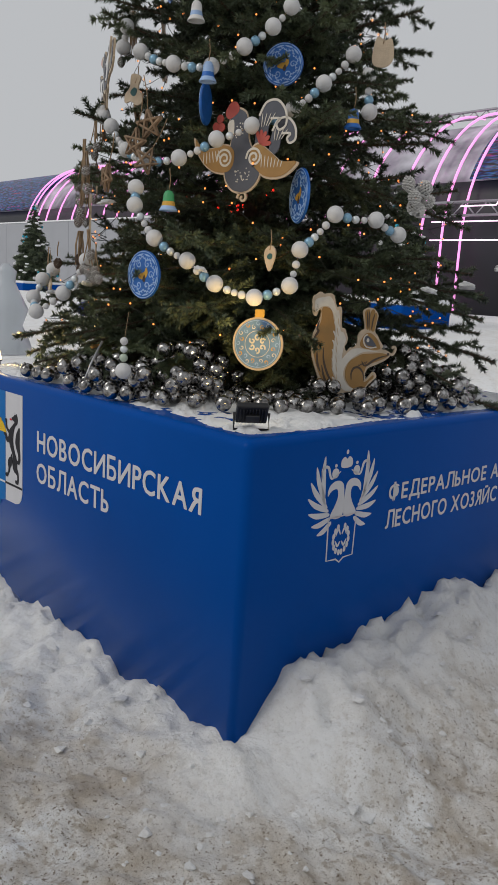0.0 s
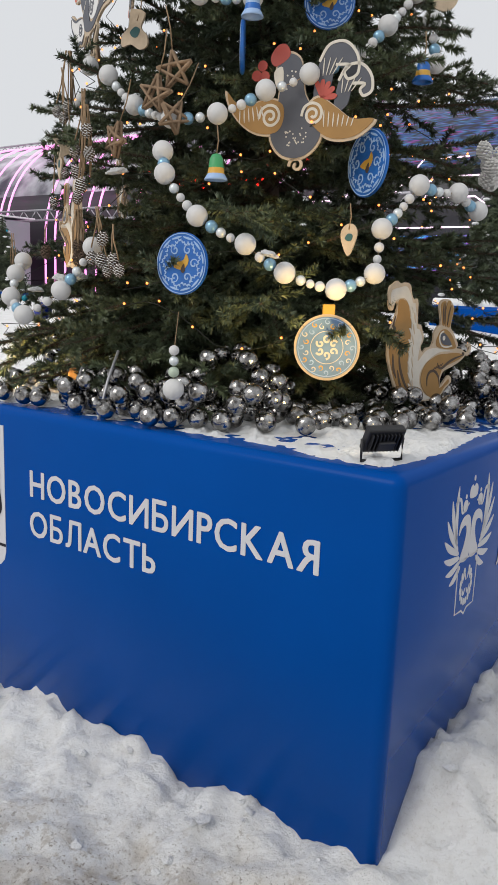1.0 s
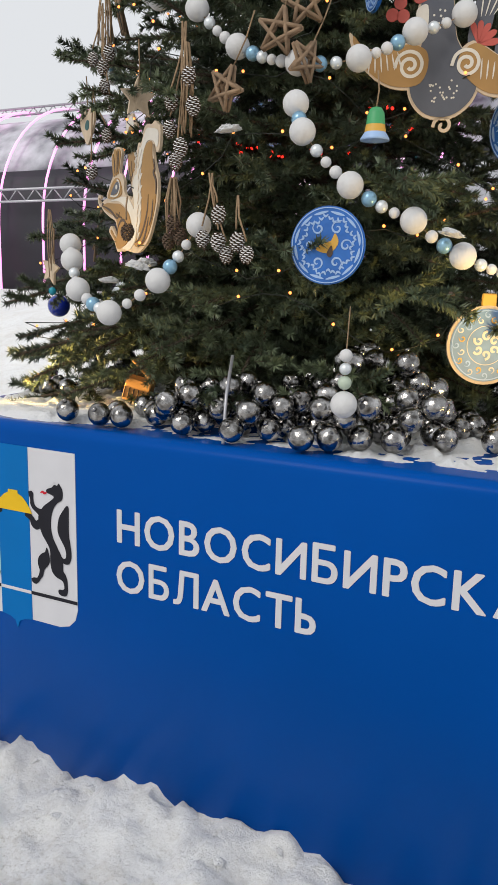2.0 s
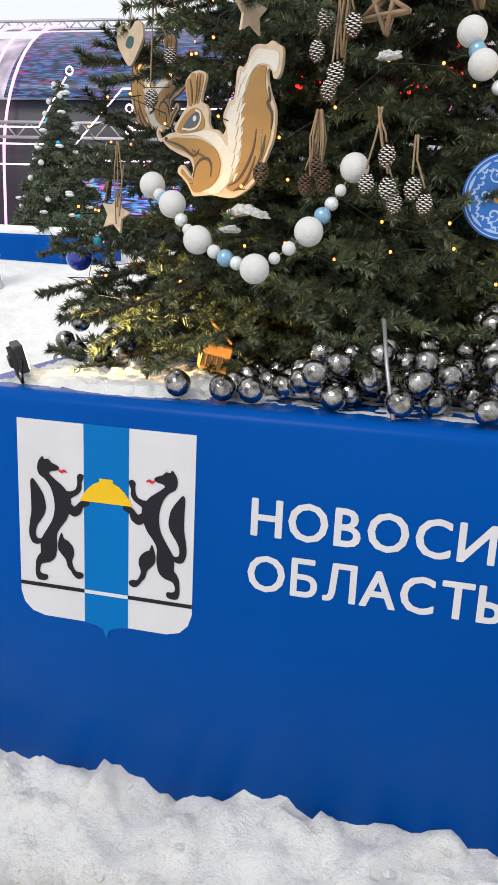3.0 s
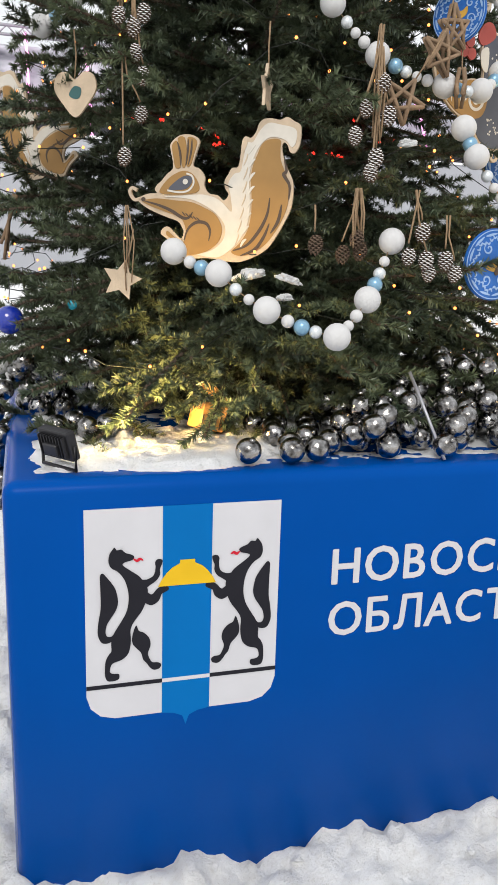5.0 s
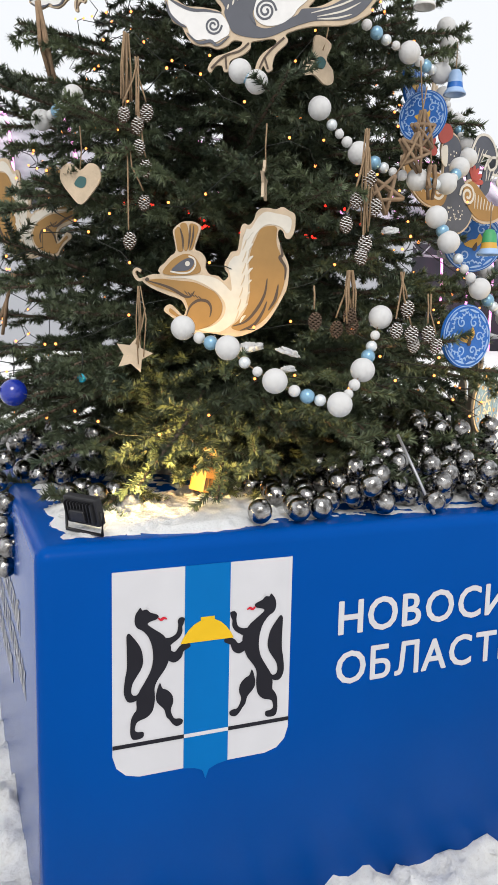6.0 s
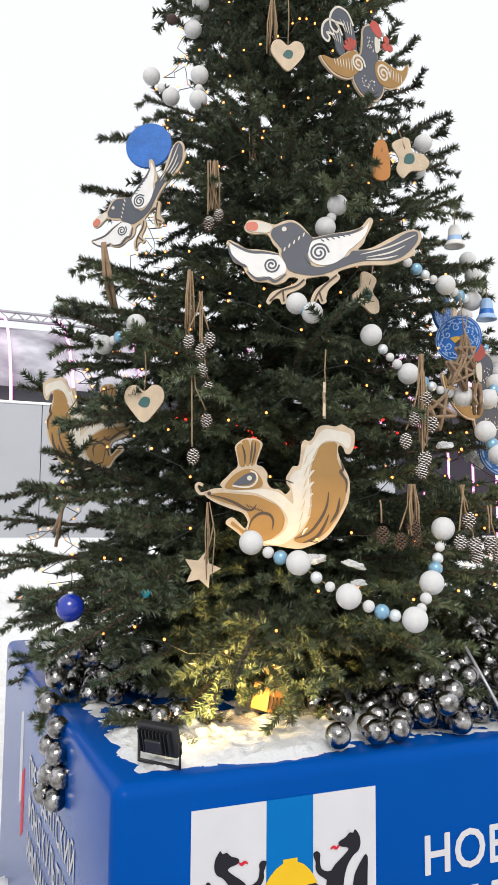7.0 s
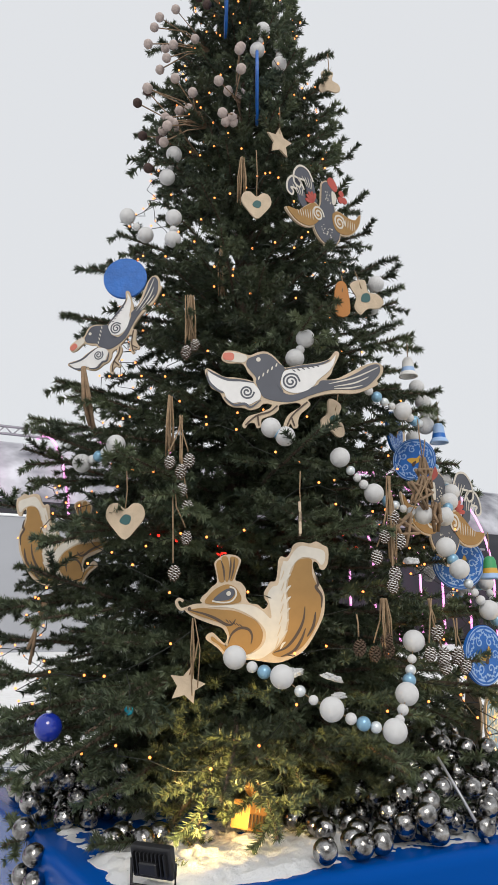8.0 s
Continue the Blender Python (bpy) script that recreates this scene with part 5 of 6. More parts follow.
garland([(-1.40, 0.33, 2.26), (-1.265, 0.325, 2.145), (-1.07, 0.30, 2.08), (-0.92, 0.36, 2.09), (-0.80, 0.46, 2.17), (-0.695, 0.56, 2.23), (-0.60, 0.70, 2.31), (-0.56, 0.83, 2.43), (-0.53, 0.97, 2.57)], A, first=2)
garland([(-1.27, 0.39, 2.57), (-1.05, 0.41, 2.49), (-0.88, 0.48, 2.47), (-0.78, 0.57, 2.55), (-0.72, 0.67, 2.64), (-0.69, 0.74, 2.73)], A)
garland([(-0.49, 1.03, 2.49), (-0.46, 1.02, 2.34)], A)
garland([(-2.13, 0.92, 2.28), (-2.05, 0.78, 2.33)], A)
garland([(-1.575, 0.40, 2.33), (-1.62, 0.42, 2.36)], A, first=1)
garland([(-1.50, 0.45, 2.64), (-1.46, 0.44, 2.72)], A)
garland([(-1.93, 1.10, 3.42), (-1.86, 1.06, 3.33)], A)
garland([(-1.80, 0.90, 3.25), (-1.79, 0.92, 3.36)], A)
garland([(-1.80, 0.98, 3.58), (-1.77, 0.98, 3.70)], A)
garland([(-1.43, 0.84, 4.26), (-1.40, 0.84, 4.38)], A)
garland([(-1.32, 0.83, 4.22), (-1.31, 0.85, 4.34)], A)
garland([(-1.03, 0.60, 2.99), (-1.0, 0.6, 3.10)], A)

PALE_GREEN = mat("pale_green_bead", (0.42, 0.50, 0.40), rough=0.35, vary=0.1)
# short bead strand with one large ball at its end
strand = thing("bead_strand", "hanging strand of green-white beads ending in a white ball", "ornament")
for z, r, m in ((1.215, 0.033, WHITE_BALL), (1.268, 0.017, PALE_GREEN), (1.302, 0.015, PEARL), (1.334, 0.016, WHITE_BALL)):
    me = ball_mesh(r)
    me.materials.append(m)
    part("bead", me, None, strand, at=(-0.798, 0.03, z))
part("cord", tube([(-0.798, 0.03, 1.2), (-0.798, 0.03, 1.33), (-0.80, 0.05, 1.45)], 0.0015, 4), TWINE, strand)


# ---- pine cones ----
def cone_mesh(h, r, frosted):
    """Overlapping pointed scales in a spiral round an egg-shaped core."""
    verts, faces, mi = [], [], []
    n = 64
    for i in range(n):
        f = (i + 0.5) / n
        z = h * (0.02 + 0.94 * f)
        rr = r * math.sin(math.pi * (0.12 + 0.80 * (1 - f))) ** 0.8
        a = i * 2.39996
        c, s_ = math.cos(a), math.sin(a)
        t = Vector((-s_, c, 0))
        o = Vector((c * rr * 0.45, s_ * rr * 0.45, z))
        tip = Vector((c * rr, s_ * rr, z - h * 0.055))
        w = rr * 0.30 + 0.0015
        k = len(verts)
        mid = o.lerp(tip, 0.82)
        verts += [o - t * w * 0.5, o + t * w * 0.5, mid + t * w + Vector((0, 0, 0.002)), tip + t * w * 0.45, tip - t * w * 0.45, mid - t * w + Vector((0, 0, 0.002)), mid - Vector((0, 0, 0.005))]
        faces += [(k, k + 1, k + 2, k + 5), (k + 5, k + 2, k + 3, k + 4), (k, k + 6, k + 1), (k + 1, k + 6, k + 2), (k + 2, k + 6, k + 3), (k + 3, k + 6, k + 4), (k + 4, k + 6, k + 5), (k + 5, k + 6, k)]
        mi += [0, 1 if frosted else 0, 0, 0, 0, 0, 0, 0]
    me = mesh_of("cone", verts, faces)
    me.materials.append(CONE_SCALE)
    me.materials.append(FROST)
    me.polygons.foreach_set("material_index", mi)
    return me


CONES = [cone_mesh(0.052, 0.0205, True), cone_mesh(0.047, 0.019, True), cone_mesh(0.050, 0.020, False)]


def cone_bunch(at, offsets, cord, label, frosted=True):
    """Cones on jute cords hung from a point; offsets are the places of the cones below it."""
    b = thing("pine_cone_bunch", label, "ornament", at)
    for i, o in enumerate(offsets):
        ob = part("pine_cone", CONES[i % 2 if frosted else 2], None, b, at=o)
        ob.rotation_euler = (0.15 * math.sin(i * 2.1), 0.15 * math.cos(i * 1.7), i * 1.3)
        part("cord", tube([(0.006 * math.sin(i * 2.0), 0.006 * math.cos(i * 2.0), cord), (o[0] * 0.25, o[1] * 0.25, cord * 0.45 + o[2] * 0.55 + 0.04), (o[0] * 0.8, o[1] * 0.8, o[2] + 0.075), (o[0], o[1], o[2] + 0.055)], 0.0026, 5), TWINE, b)
    return b


F = "bunch of white-tipped pine cones hanging on jute cords"
cone_bunch((-1.335, 0.155, 1.92), [(0.01, 0, 0.09), (-0.035, -0.01, 0.03), (0.03, 0.0, 0.015), (-0.05, 0.01, -0.035), (0.0, -0.01, -0.09), (-0.012, -0.02, -0.125)], 0.25, F)
cone_bunch((-1.37, 0.17, 1.69), [(-0.03, 0.01, -0.10), (0.015, 0, -0.09), (0.0, -0.01, -0.06)], 0.09, F, False)
cone_bunch((-1.225, 0.115, 1.70), [(0.02, 0, -0.05), (-0.02, -0.01, -0.11), (0.03, -0.01, -0.12), (0.05, 0.0, -0.15)], 0.08, F)
cone_bunch((-1.84, 0.66, 2.70), [(0.0, 0, -0.05), (0.04, 0.01, -0.01)], 0.20, F)
cone_bunch((-1.93, 0.53, 1.98), [(0.0, -0.01, -0.14), (0.05, 0.01, -0.02)], 0.16, F)
cone_bunch((-1.90, 0.55, 2.26), [(0.0, 0, -0.08), (-0.04, 0, -0.05), (0.03, 0.0, -0.04), (0.01, 0, -0.14), (0.03, 0, -0.2)], 0.14, F)
cone_bunch((-1.14, 0.10, 1.66), [(0.0, 0, -0.08), (0.03, 0, -0.11)], 0.06, F)
cone_bunch((-1.50, 0.12, 1.66), [(0.0, 0, -0.05)], 0.07, F, False)

# white frosted cones in a clump on the far shoulder
clump = thing("frosted_cone_clump", "clump of fully white frosted cones", "ornament", (-0.30, 1.12, 2.03))
egg = ball_mesh(0.026, 12, 8)
egg.materials.append(FROST)
for i, o in enumerate(((0, 0, 0.05), (0.03, 0.05, 0.03), (0.0, 0.10, 0.02), (0.04, 0.14, -0.02), (0.02, 0.05, -0.04), (0.0, 0.1, -0.06), (0.03, 0.0, -0.01))):
    cn = part("frosted_cone", cone_mesh(0.07, 0.03, True), None, clump, at=o)
    cn.data.materials[0] = FROST
    cn.rotation_euler = (0.4 * math.sin(i * 2), 2.6 + 0.3 * math.cos(i * 3), i)


# ---- small wooden things ----
def star_line(r, k=0.45, turn=0.0):
    return [((r if i % 2 == 0 else r * k) * math.sin(turn + i * math.pi / 5), (r if i % 2 == 0 else r * k) * math.cos(turn + i * math.pi / 5)) for i in range(10)]


def wicker_star(at, turn, r, roll=0.0):
    s = thing("wicker_star", "star bound from brown willow sticks", "ornament", at)
    P = [(r * math.sin(i * 4 * math.pi / 5), r * math.cos(i * 4 * math.pi / 5)) for i in range(5)]
    for i in range(5):
        a, b = P[i], P[(i + 1) % 5]
        for d in (-0.006, 0.006):
            part("stick", tube([(a[0], d, a[1]), ((a[0] + b[0]) / 2, d * 2, (a[1] + b[1]) / 2), (b[0], d, b[1])], 0.0055, 5), STICK, s)
    twine(s, (0, 0, r + 0.14), (0, 0, r))
    return placed(s, at, turn, roll)


wicker_star((-1.11, 0.265, 2.15), 10, 0.062, 12)
wicker_star((-1.055, 0.30, 2.225), 25, 0.062, -10)
wicker_star((-1.035, 0.275, 2.075), 60, 0.055, 25)
wicker_star((-1.24, 0.21, 2.01), -15, 0.06, 30)


def cut_shape(name, pts, at, turn, size, label, leaf=True, cord=0.10, tilt=0, smooth=True, m=None):
    o = thing(name, label, "ornament", at)
    part("board", slab(pts, 0.008, 0, smooth, size), m or PALE_WOOD, o, "pale plywood")
    if leaf:
        part("leaf", slab([(-0.35, -0.1), (-0.05, 0.32), (0.35, 0.22), (0.3, -0.2), (0.0, -0.32)], 0.002, 0.0016, True, size * 0.8), mat("dark_leaf_print", (0.03, 0.10, 0.10), 0.6), o, "dark green leaf print")
    twine(o, (0, 0, size + cord), (0, 0, size * 0.55))
    return placed(o, at, turn, tilt)


HEART = [(0, -1), (-0.55, -0.5), (-0.98, 0.15), (-0.85, 0.72), (-0.42, 0.85), (0, 0.55), (0.42, 0.85), (0.85, 0.72), (0.98, 0.15), (0.55, -0.5)]
BOOT = [(-0.5, 1), (0.35, 1), (0.3, 0.3), (0.75, 0.0), (0.9, -0.5), (0.5, -0.75), (-0.1, -0.6), (-0.6, -0.8), (-0.75, -0.3), (-0.45, 0.2)]
cut_shape("wooden_heart", HEART, (-2.05, 0.655, 2.045), -30, 0.066, "striped plywood heart with a dark leaf print")
cut_shape("wooden_heart", HEART, (-1.56, 0.62, 3.33), -14, 0.062, "plain plywood heart with a dark leaf print", cord=0.18)
cut_shape("wooden_heart", [(0, -1.3), (-0.5, -0.4), (-0.6, 0.4), (-0.2, 0.9), (0.3, 0.9), (0.6, 0.4), (0.45, -0.4)], (-0.48, 0.50, 1.70), 10, 0.045, "worn wooden drop with a dark centre", cord=0.06)
cut_shape("wooden_mitten", BOOT, (-1.07, 0.80, 4.19), -20, 0.062, "plain plywood boot on a cord", leaf=False, cord=0.10)
cut_shape("wooden_mitten", BOOT, (-1.12, 0.52, 2.98), -20, 0.075, "pale plywood boot with a leaf print", cord=0.08, tilt=-20)
cut_shape("wooden_mitten", BOOT, (-1.36, 0.42, 2.42), 10, 0.07, "pale plywood boot with a leaf print", cord=0.04, tilt=15)
cut_shape("orange_tag", [(-0.4, 1), (0.3, 1.1), (0.5, -0.9), (-0.5, -1)], (-1.26, 0.48, 2.93), -10, 0.06, "orange wooden tag hanging on a cord", leaf=False, cord=0.04, m=mat("orange_wood", (0.42, 0.17, 0.04), 0.6))
cut_shape("wooden_star", star_line(1.0, 0.5), (-1.96, 0.33, 1.53), -20, 0.055, "small pale plywood star on a cord", leaf=False, cord=0.08, tilt=14, smooth=False)
cut_shape("wooden_star", star_line(1.0, 0.5), (-1.40, 0.70, 3.71), 10, 0.07, "pale plywood star on a cord", leaf=False, cord=0.1, smooth=False)
cut_shape("wooden_star", star_line(1.0, 0.5), (-1.58, 0.30, 2.03), 60, 0.06, "pale plywood star turned away", leaf=False, cord=0.1, smooth=False)
cut_shape("wooden_figure", [(-0.5, 1), (0.1, 0.8), (0.6, 0.9), (0.8, -0.4), (0.2, -1), (-0.7, -0.7)], (-0.48, 1.10, 2.60), 40, 0.06, "small pale wooden figure", leaf=False, cord=0.06)


def bell(at, top, band, rim, label):
    b = thing("clay_bell", label, "ornament", at)

    def lathe(rows, m, name):
        verts, faces = [], []
        for z, r in rows:
            verts += [(r * math.cos(k * math.pi / 10), r * math.sin(k * math.pi / 10), z) for k in range(20)]
        for i in range(len(rows) - 1):
            faces += [(20 * i + k, 20 * i + (k + 1) % 20, 20 * i + 20 + (k + 1) % 20, 20 * i + 20 + k) for k in range(20)]
        part(name, mesh_of(name, verts, faces, True), m, b)

    lathe([(0.055, 0.004), (0.052, 0.014), (0.04, 0.021), (0.012, 0.024)], top, "crown")
    lathe([(0.012, 0.024), (-0.006, 0.027)], band, "band")
    lathe([(-0.006, 0.027), (-0.02, 0.036), (-0.026, 0.037), (-0.024, 0.03), (0.0, 0.022), (0.04, 0.016)], rim, "rim")
    twine(b, (0, 0, 0.14), (0, 0, 0.05))


bell((-0.826, 0.245, 1.885), GREEN_P, OCHRE, PALE_BLUE, "green, yellow and blue painted clay bell")
bell((-0.85, 0.44, 2.42), PALE_BLUE, PLATE, PALE_BLUE, "blue painted clay bell")
bell((-0.97, 0.46, 2.68), FROST, PALE_BLUE, FROST, "white and blue painted clay bell")
bell((-0.46, 0.92, 2.28), PLATE, OCHRE, PLATE, "dark blue painted clay bell")

# long split sticks and raffia bundles
def bundle(at, n, length, spread_, label, r=0.0027, seed=0, m=None, lean=0, turn=0):
    rng = random.Random(seed)
    b = thing("stick_bundle", label, "ornament", at)
    for i in range(n):
        dx, dy = rng.uniform(-spread_, spread_) * 0.7, rng.uniform(-spread_, spread_) * 0.7
        part("stick", tube([(dx * 0.4, dy * 0.4, 0.0), (dx * 0.9 + rng.uniform(-0.012, 0.012), dy * 0.9, -length * 0.45), (dx, dy, -length * rng.uniform(0.8, 1.1))], r, 5), m or TWINE, b)
    return placed(b, at, turn, lean)


R_ = "bundle of raffia strands tied with a knot"
bundle((-1.80, 0.70, 2.92), 12, 0.20, 0.03, R_, seed=1)
bundle((-1.92, 0.60, 2.48), 9, 0.22, 0.03, R_, seed=2)
bundle((-1.33, 0.16, 2.12), 8, 0.22, 0.025, R_, seed=3)
bundle((-1.37, 0.16, 1.78), 7, 0.14, 0.025, R_, seed=4)
bundle((-1.55, 0.95, 3.30), 8, 0.22, 0.03, R_, seed=5)
bundle((-1.60, 0.66, 3.55), 8, 0.2, 0.03, R_, seed=6)
bundle((-2.13, 0.95, 2.66), 4, 0.28, 0.025, "weathered split sticks tied in the fir", 0.007, 7, STICK, -12)
bundle((-2.22, 0.97, 1.78), 3, 0.20, 0.03, "curled brown bark strips", 0.006, 9, STICK, 12)
bundle((-1.95, 0.32, 1.72), 4, 0.20, 0.02, "raffia strands above a wooden star", 0.0018, 10)

# dried stems with seed heads and cotton near the top
def dried_spray(at, turn, label, seed, heads, m):
    rng = random.Random(seed)
    b = thing("dried_stems", label, "ornament", at)
    head = ball_mesh(0.022, 8, 6)
    head.materials.append(m)
    for i in range(heads):
        a = rng.uniform(-0.7, 0.7)
        ln = rng.uniform(0.12, 0.36)
        tip = (ln * math.cos(a), rng.uniform(-0.08, 0.08), ln * math.sin(a))
        part("stem", tube([(0, 0, 0), (tip[0] * 0.5, 0, tip[2] * 0.5 + 0.02), tip], 0.003, 4), STICK, b)
        part("seed_head", head, None, b, at=tip)
    return placed(b, at, turn)


COTTON = mat("faded_cotton", (0.46, 0.38, 0.35), 0.85, vary=0.2, scale=40, bump=0.5)
DARK_SEED = mat("dark_seed_head", (0.06, 0.035, 0.03), 0.85, vary=0.3, scale=60, bump=0.6)
dried_spray((-1.60, 1.0, 3.90), 200, "dried stems with greyish cotton heads", 1, 13, COTTON)
dried_spray((-1.62, 1.05, 3.78), 185, "dried stems with dark seed heads", 2, 6, DARK_SEED)
dried_spray((-1.55, 1.1, 4.40), 190, "dried stems with pale buds", 3, 9, COTTON)
dried_spray((-1.50, 0.85, 3.85), 230, "dried stems with pinkish cotton heads", 4, 10, COTTON)
dried_spray((-1.50, 1.05, 4.62), 200, "dried stems with brown seed heads", 5, 6, DARK_SEED)

# single baubles
for at, r, m, lab in (((-2.254, 0.72, 1.394), 0.044, COBALT, "glossy cobalt-blue ball hanging from a twig"), ((-2.08, 0.48, 1.455), 0.014, TEAL_BALL, "tiny turquoise glass ball"), ((-2.29, 0.86, 1.24), 0.03, WHITE_BALL, "small white ball hanging low")):
    b = thing("bauble", lab, "ornament", at)
    me = ball_mesh(r, 24, 14)
    me.materials.append(m)
    part("ball", me, None, b)
    part("cap", tube([(0, 0, r * 0.95), (0, 0, r * 1.12)], r * 0.2, 8), PEARL, b)
    part("cord", tube([(0, 0, r), (0.004, 0.004, r + 0.05), (0, 0.03, r + 0.09)], 0.0015, 4), WIRE, b)

# paper house lantern near the trunk
h = thing("paper_lantern", "small orange paper house lantern lying on the podium", "lantern", (-1.70, 0.45, 1.09))
ORANGE = mat("orange_paper", (0.62, 0.30, 0.09), 0.6, vary=0.15, scale=40)
part("box", box((0.09, 0.07, 0.08), (0, 0, 0.045), 0.004, 1), ORANGE, h)
part("roof", box((0.085, 0.08, 0.008), (0.0, 0, 0.12), 0.002, 1, (0, 32, 0)), ORANGE, h)
part("slats", join([tube([(-0.04 + 0.016 * i, -0.037, 0.012), (-0.04 + 0.016 * i, -0.037, 0.05)], 0.002, 4) for i in range(6)]), BROWN, h)
placed(h, (-1.70, 0.45, 1.09), 20, 14)

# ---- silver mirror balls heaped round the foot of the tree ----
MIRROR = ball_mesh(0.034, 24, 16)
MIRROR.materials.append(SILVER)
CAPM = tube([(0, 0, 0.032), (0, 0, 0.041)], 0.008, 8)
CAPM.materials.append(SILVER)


def build_silver():
    rng = random.Random(11)
    first, spots = None, []
    label = "shiny silver mirror ball in the heap round the tree foot"

    def put(x, y, z):
        nonlocal first
        for q in spots:
            if (q - Vector((x, y, z))).length < 0.064:
                return
        spots.append(Vector((x, y, z)))
        m = pose(x, y, z, rng.uniform(-70, 70), rng.uniform(-70, 70), rng.uniform(0, 360))
        if first is None:
            first = thing("silver_ball", label, "ornament", group="silver balls round the tree")
            part("ball", MIRROR, None, first)
            part("cap", CAPM, None, first)
            first.matrix_basis = m
        else:
            copy_thing(first, m)

    # each ball drops on the podium or settles on the balls below it
    for i in range(2600):
        a = rng.uniform(0.92 * math.pi, 2.2 * math.pi)
        clump = 0.5 + 0.5 * math.sin(5 * a + 1.0) + 0.3 * math.sin(11 * a)
        r = rng.uniform(0.78, 1.24)
        x, y = TREE.x + r * math.cos(a), TREE.y + r * math.sin(a)
        if not (-2.22 < x < -0.10 and 0.05 < y < 2.24) or len(spots) > 265:
            continue
        if math.hypot(x + 2.05, y - 0.22) < 0.26 or (x < -1.58 and y < 0.75) or math.hypot(x + 0.1, y - 0.15) < 0.38:
            continue
        z, under = PODIUM_H + 0.040, 0
        for q in spots:
            d = math.hypot(q.x - x, q.y - y)
            if d < 0.067:
                z = max(z, q.z + math.sqrt(0.0682 ** 2 - d * d))
                under += 1
        top = 0.06 + 0.15 * max(0.0, clump) * (1.0 if r < 1.1 else 0.5)
        if z < PODIUM_H + top and under != 1:
            put(x, y, z)
    # the heap spilling over the podium's edge
    for x, y, z in ((-2.29, 0.66, 1.05), (-2.31, 0.72, 1.11), (-2.30, 0.60, 0.99), (-2.28, 0.78, 1.17), (-2.31, 0.66, 0.92), (-2.30, 0.74, 0.98), (-2.29, 0.58, 0.93), (-2.24, 0.82, 1.22), (-2.32, 0.68, 0.86), (-2.30, 0.61, 0.86)):
        put(x, y, z)
    for x, y in ((-2.13, 0.44), (-2.19, 0.46), (-2.05, 0.41), (-1.99, 0.44), (-2.08, 0.50), (-1.674, 0.06), (-1.60, 0.05), (-1.522, 0.06), (-1.234, 0.08), (-0.237, 0.86), (-0.19, 0.98), (-0.34, 0.57)):
        put(x, y, PODIUM_H + 0.042)


build_silver()

# ---- warm light string wound through the crown ----
def build_lights():
    rng = random.Random(21)
    s = thing("light_string", "string of warm white fairy lights wound through the fir", "light string", tuple(TREE))
    turns, z0, z1 = 17, 1.25, 5.2
    wire, bulbs = [], []
    tiny = ball_mesh(0.0046, 6, 4)
    n = 1500
    for i in range(n):
        f = i / n
        z = z0 + (z1 - z0) * f ** 1.05
        a = f * turns * 2 * math.pi
        r = crown_radius(z) * ((0.80 if z < 2.3 else 0.74) + 0.07 * math.sin(i * 0.37) + rng.uniform(-0.06, 0.06))
        p = Vector((r * math.cos(a), r * math.sin(a), z - TREE.z + 0.07 * math.sin(i * 0.31) + 0.04 * math.sin(i * 0.83)))
        wire.append(p)
        if i % 2 == 0:
            bulbs.append(p + Vector((rng.uniform(-0.012, 0.012), rng.uniform(-0.012, 0.012), 0.008)))
    part("wire", tube(wire, 0.0018, 3), WIRE, s, "thin dark wire")
    verts, faces = [], []
    for b in bulbs:
        o = len(verts)
        verts += [b + v.co for v in tiny.vertices]
        faces += [tuple(o + k for k in p.vertices) for p in tiny.polygons]
    ob = part("bulb_strand", mesh_of("bulb_strand", verts, faces), WARM_BULB, s, "tiny warm glowing bulbs")
    ob["kind"] = "stuff"


build_lights()


def build_red_lights():
    """Clusters of tiny red lamps on a wire deep in the crown, added in place of the hall's red signs behind."""
    rng = random.Random(33)
    s = thing("red_light_string", "tiny red lights added deep inside the fir in place of red signs behind it", "light string", tuple(TREE))
    knots = [Vector(p) for p in ((-1.85, 0.96, 2.03), (-1.758, 0.94, 2.025), (-1.65, 0.94, 2.02), (-1.54, 0.94, 1.985), (-1.4, 0.92, 1.955), (-1.23, 0.9, 1.952), (-1.15, 0.9, 1.955), (-1.06, 0.9, 2.0), (-1.03, 0.9, 2.09), (-0.95, 0.9, 2.02))]
    part("wire", tube([k - TREE for k in knots], 0.0018, 4), WIRE, s, "thin dark wire")
    lamp = ball_mesh(0.0062, 8, 6)
    lamp.materials.append(glow("red_lamp", (1.0, 0.03, 0.02), 2.2))
    for i, k in enumerate(knots):
        for j in range((3, 4, 2, 9, 4, 9, 7, 4, 5, 4)[i]):
            part("red_lamp", lamp, None, s, at=tuple(k - TREE + Vector((rng.uniform(-0.045, 0.045), rng.uniform(-0.02, 0.02), rng.uniform(-0.016, 0.016)))))


build_red_lights()


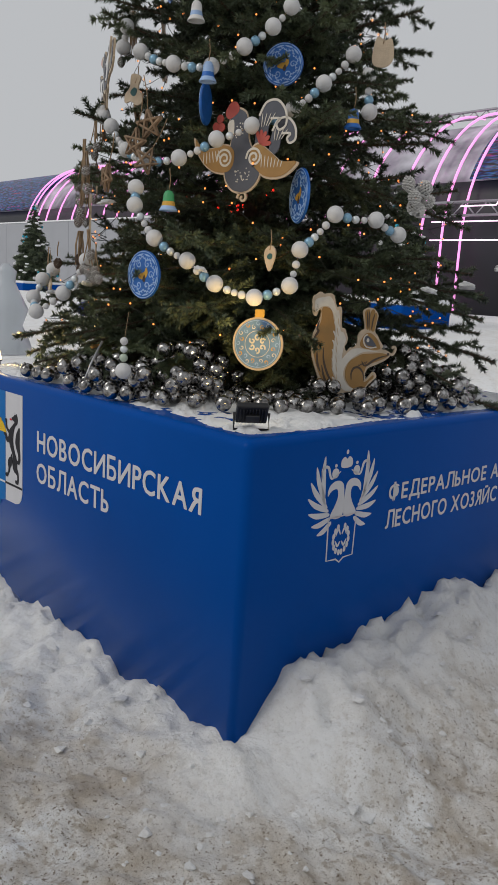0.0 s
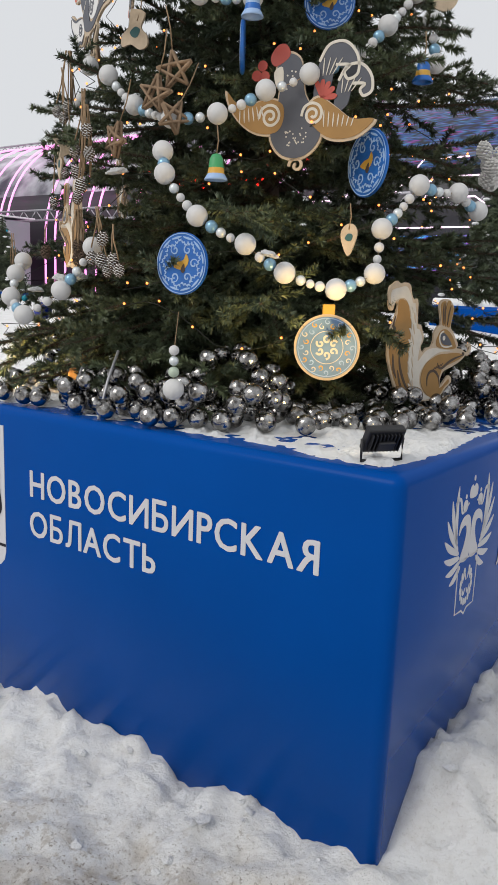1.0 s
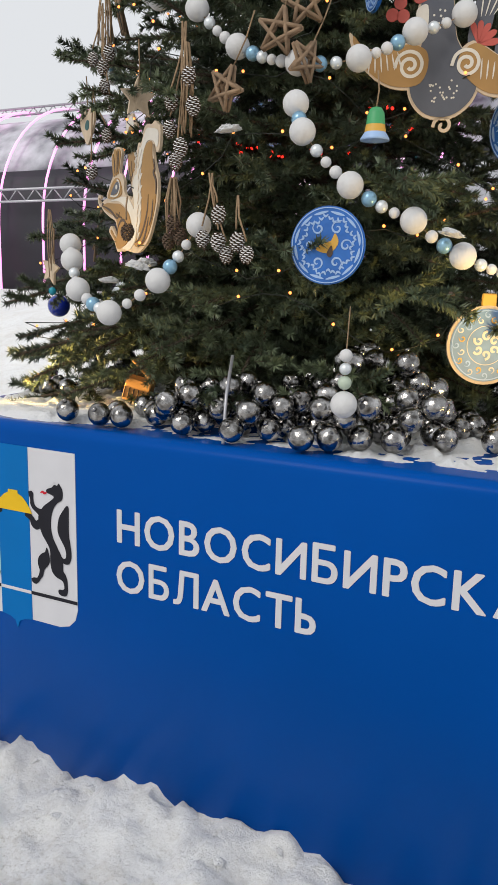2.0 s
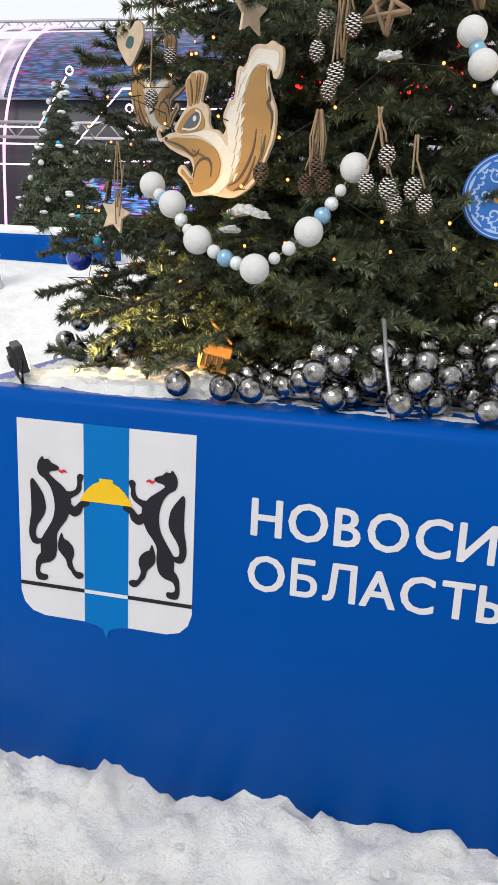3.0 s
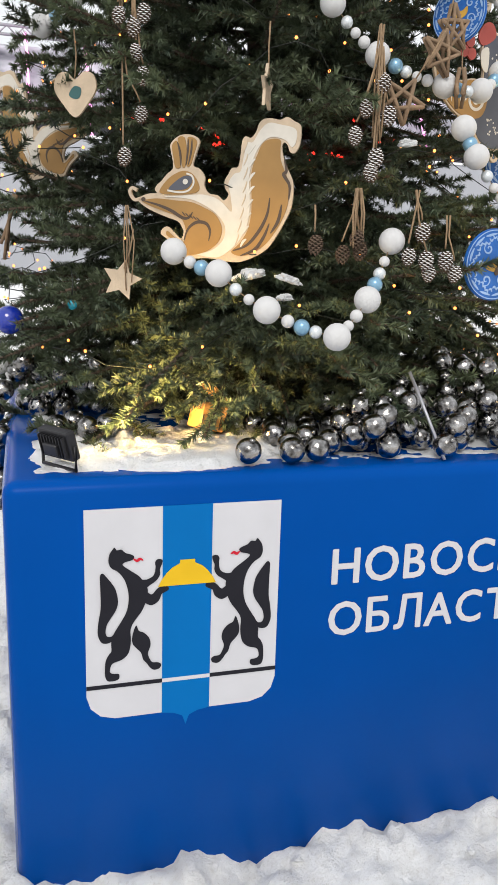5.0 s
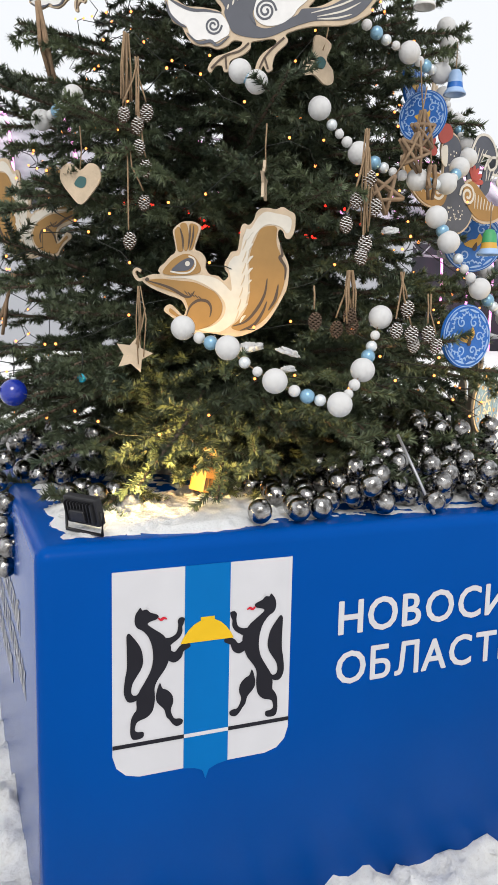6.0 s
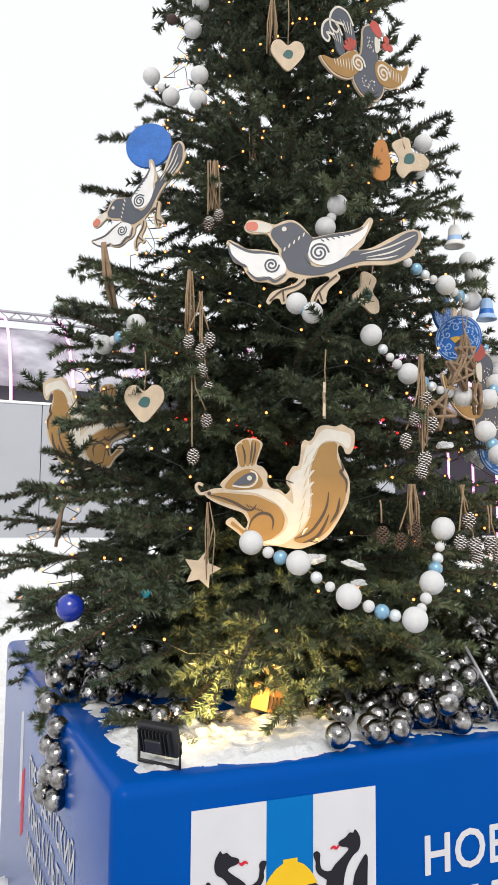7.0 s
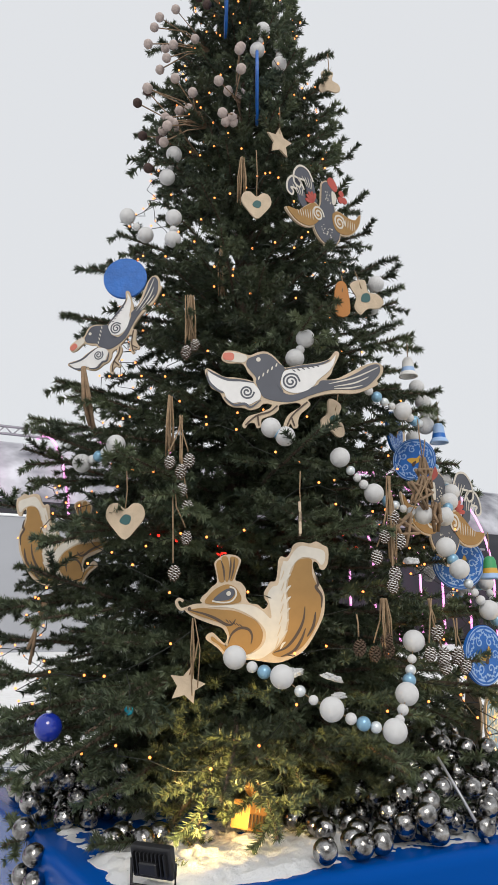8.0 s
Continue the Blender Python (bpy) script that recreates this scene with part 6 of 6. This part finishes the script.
# ---- floodlights at the podium's corners ----
def floodlight(at, turn, up, watts):
    f = thing("floodlight", "small black aluminium floodlight on a bracket, lit and facing the tree", "floodlight", at)
    w, h = 0.112, 0.076
    head = part("housing", box((w, 0.026, h), (0, 0, 0), 0.005, 2), BLACK_METAL, f, "finned black housing")
    head.matrix_basis = pose(0, 0, 0.062, up)
    for i in range(9):
        part("fin", box((0.003, 0.012, h * 0.72), (-0.044 + 0.011 * i, -0.018, 0)), BLACK_METAL, head)
    part("driver_box", box((0.05, 0.018, 0.03), (0, -0.022, -0.006), 0.003, 1), BLACK_METAL, head)
    part("glass", box((w - 0.018, 0.003, h - 0.018), (0, 0.0135, 0), 0.001, 1), glow("lit_floodlight_glass", (1.0, 0.80, 0.45), 7.0), head, "glowing warm front glass")
    part("bracket", tube([(-w / 2 - 0.006, 0, 0.062), (-w / 2 - 0.006, 0.0, 0.003), (w / 2 + 0.006, 0.0, 0.003), (w / 2 + 0.006, 0, 0.062)], 0.005, 6), BLACK_METAL, f, "u-shaped bracket")
    lamp = bpy.data.lights.new("flood_beam", "AREA")
    lamp.shape, lamp.size, lamp.size_y = "RECTANGLE", 0.10, 0.07
    lamp.spread = radians(74)
    lamp.energy, lamp.color = watts, (1.0, 0.66, 0.22)
    placed(f, at, turn)
    beam = new("flood_beam", lamp)
    beam.matrix_world = f.matrix_basis @ head.matrix_basis @ pose(0, 0.018, 0, 90, 0, 0)
    return f


floodlight((-0.125, 0.12, PODIUM_H + 0.006), 56, 30, 1.5)
floodlight((-2.14, 0.105, PODIUM_H + 0.006), -54, 15, 3.6)

# metal tie rod leaning on the front edge
rod = part("tie_rod", tube([(-1.13, 0.03, 1.08), (-1.16, 0.10, 1.20), (-1.18, 0.17, 1.30)], 0.005, 6), TRUSS)
tagged(rod, "thin grey metal tie rod leaning on the silver balls", "rod")


# ---- patches of snow caught on the boughs ----
def snow_patch(at, size, seed):
    rng = random.Random(seed)
    bm = bmesh.new()
    bmesh.ops.create_icosphere(bm, subdivisions=4, radius=1.0)
    for v in bm.verts:
        k = 1 + 0.35 * noise.noise(v.co * 1.7 + Vector((seed, 0, 0))) + 0.28 * noise.noise(v.co * 4.5 + Vector((0, seed, 0))) + 0.08 * noise.noise(v.co * 11 + Vector((0, seed, 3)))
        v.co = Vector((v.co.x * size * k, v.co.y * size * 0.7 * k, v.co.z * size * (0.42 if v.co.z > 0 else 0.14) * k))
    ob = part("snow_patch", bm, SNOW, at=at, smooth=True)
    ob.rotation_euler = (rng.uniform(-0.2, 0.2), rng.uniform(-0.2, 0.25), rng.uniform(0, 3))
    tagged(ob, "small patch of snow caught on a fir bough", "snow", group="snow patches on the boughs")


for i, (at, size) in enumerate((((-1.60, 0.36, 1.545), 0.05), ((-1.53, 0.22, 1.54), 0.036), ((-1.57, 0.13, 1.495), 0.03),
                                 ((-1.22, 0.20, 1.90), 0.035), ((-0.10, 1.35, 1.63), 0.05), ((-0.12, 1.10, 1.60), 0.04), ((-0.08, 1.6, 1.72), 0.05), ((-0.62, 0.26, 1.63), 0.03))):
    snow_patch(at, size, i + 1)


# ---- clods of trodden snow lying about the podium ----
def build_clods():
    rng = random.Random(77)
    bm = bmesh.new()
    bmesh.ops.create_icosphere(bm, subdivisions=1, radius=1.0)
    base, tris = [v.co.copy() for v in bm.verts], [tuple(v.index for v in f.verts) for f in bm.faces]
    bm.free()
    verts, faces = [], []
    for i in range(800):
        if i % 2:
            x, y = rng.uniform(-3.5, 2.0), rng.uniform(-1.9, 0.0) if rng.random() < 0.5 else -rng.uniform(0.02, 0.5)
        else:
            x, y = rng.uniform(0.02, 1.6), rng.uniform(-1.2, 2.2)
        s = 0.004 + 0.020 * rng.random() ** 3
        z = ground_height(x, y)
        o, seed = len(verts), rng.uniform(0, 90)
        for v in base:
            k = s * (1 + 1.3 * noise.noise(v * 1.9 + Vector((seed, 0, 0))))
            verts.append((x + v.x * k, y + v.y * k, z + s * 0.05 + v.z * k * 0.5))
        faces += [tuple(o + j for j in t) for t in tris]
    ob = part("snow_clods", mesh_of("snow_clods", verts, faces), SNOW_GROUND)
    tagged(ob, "scattered clods of trodden snow around the podium", "snow", kind="stuff")


build_clods()
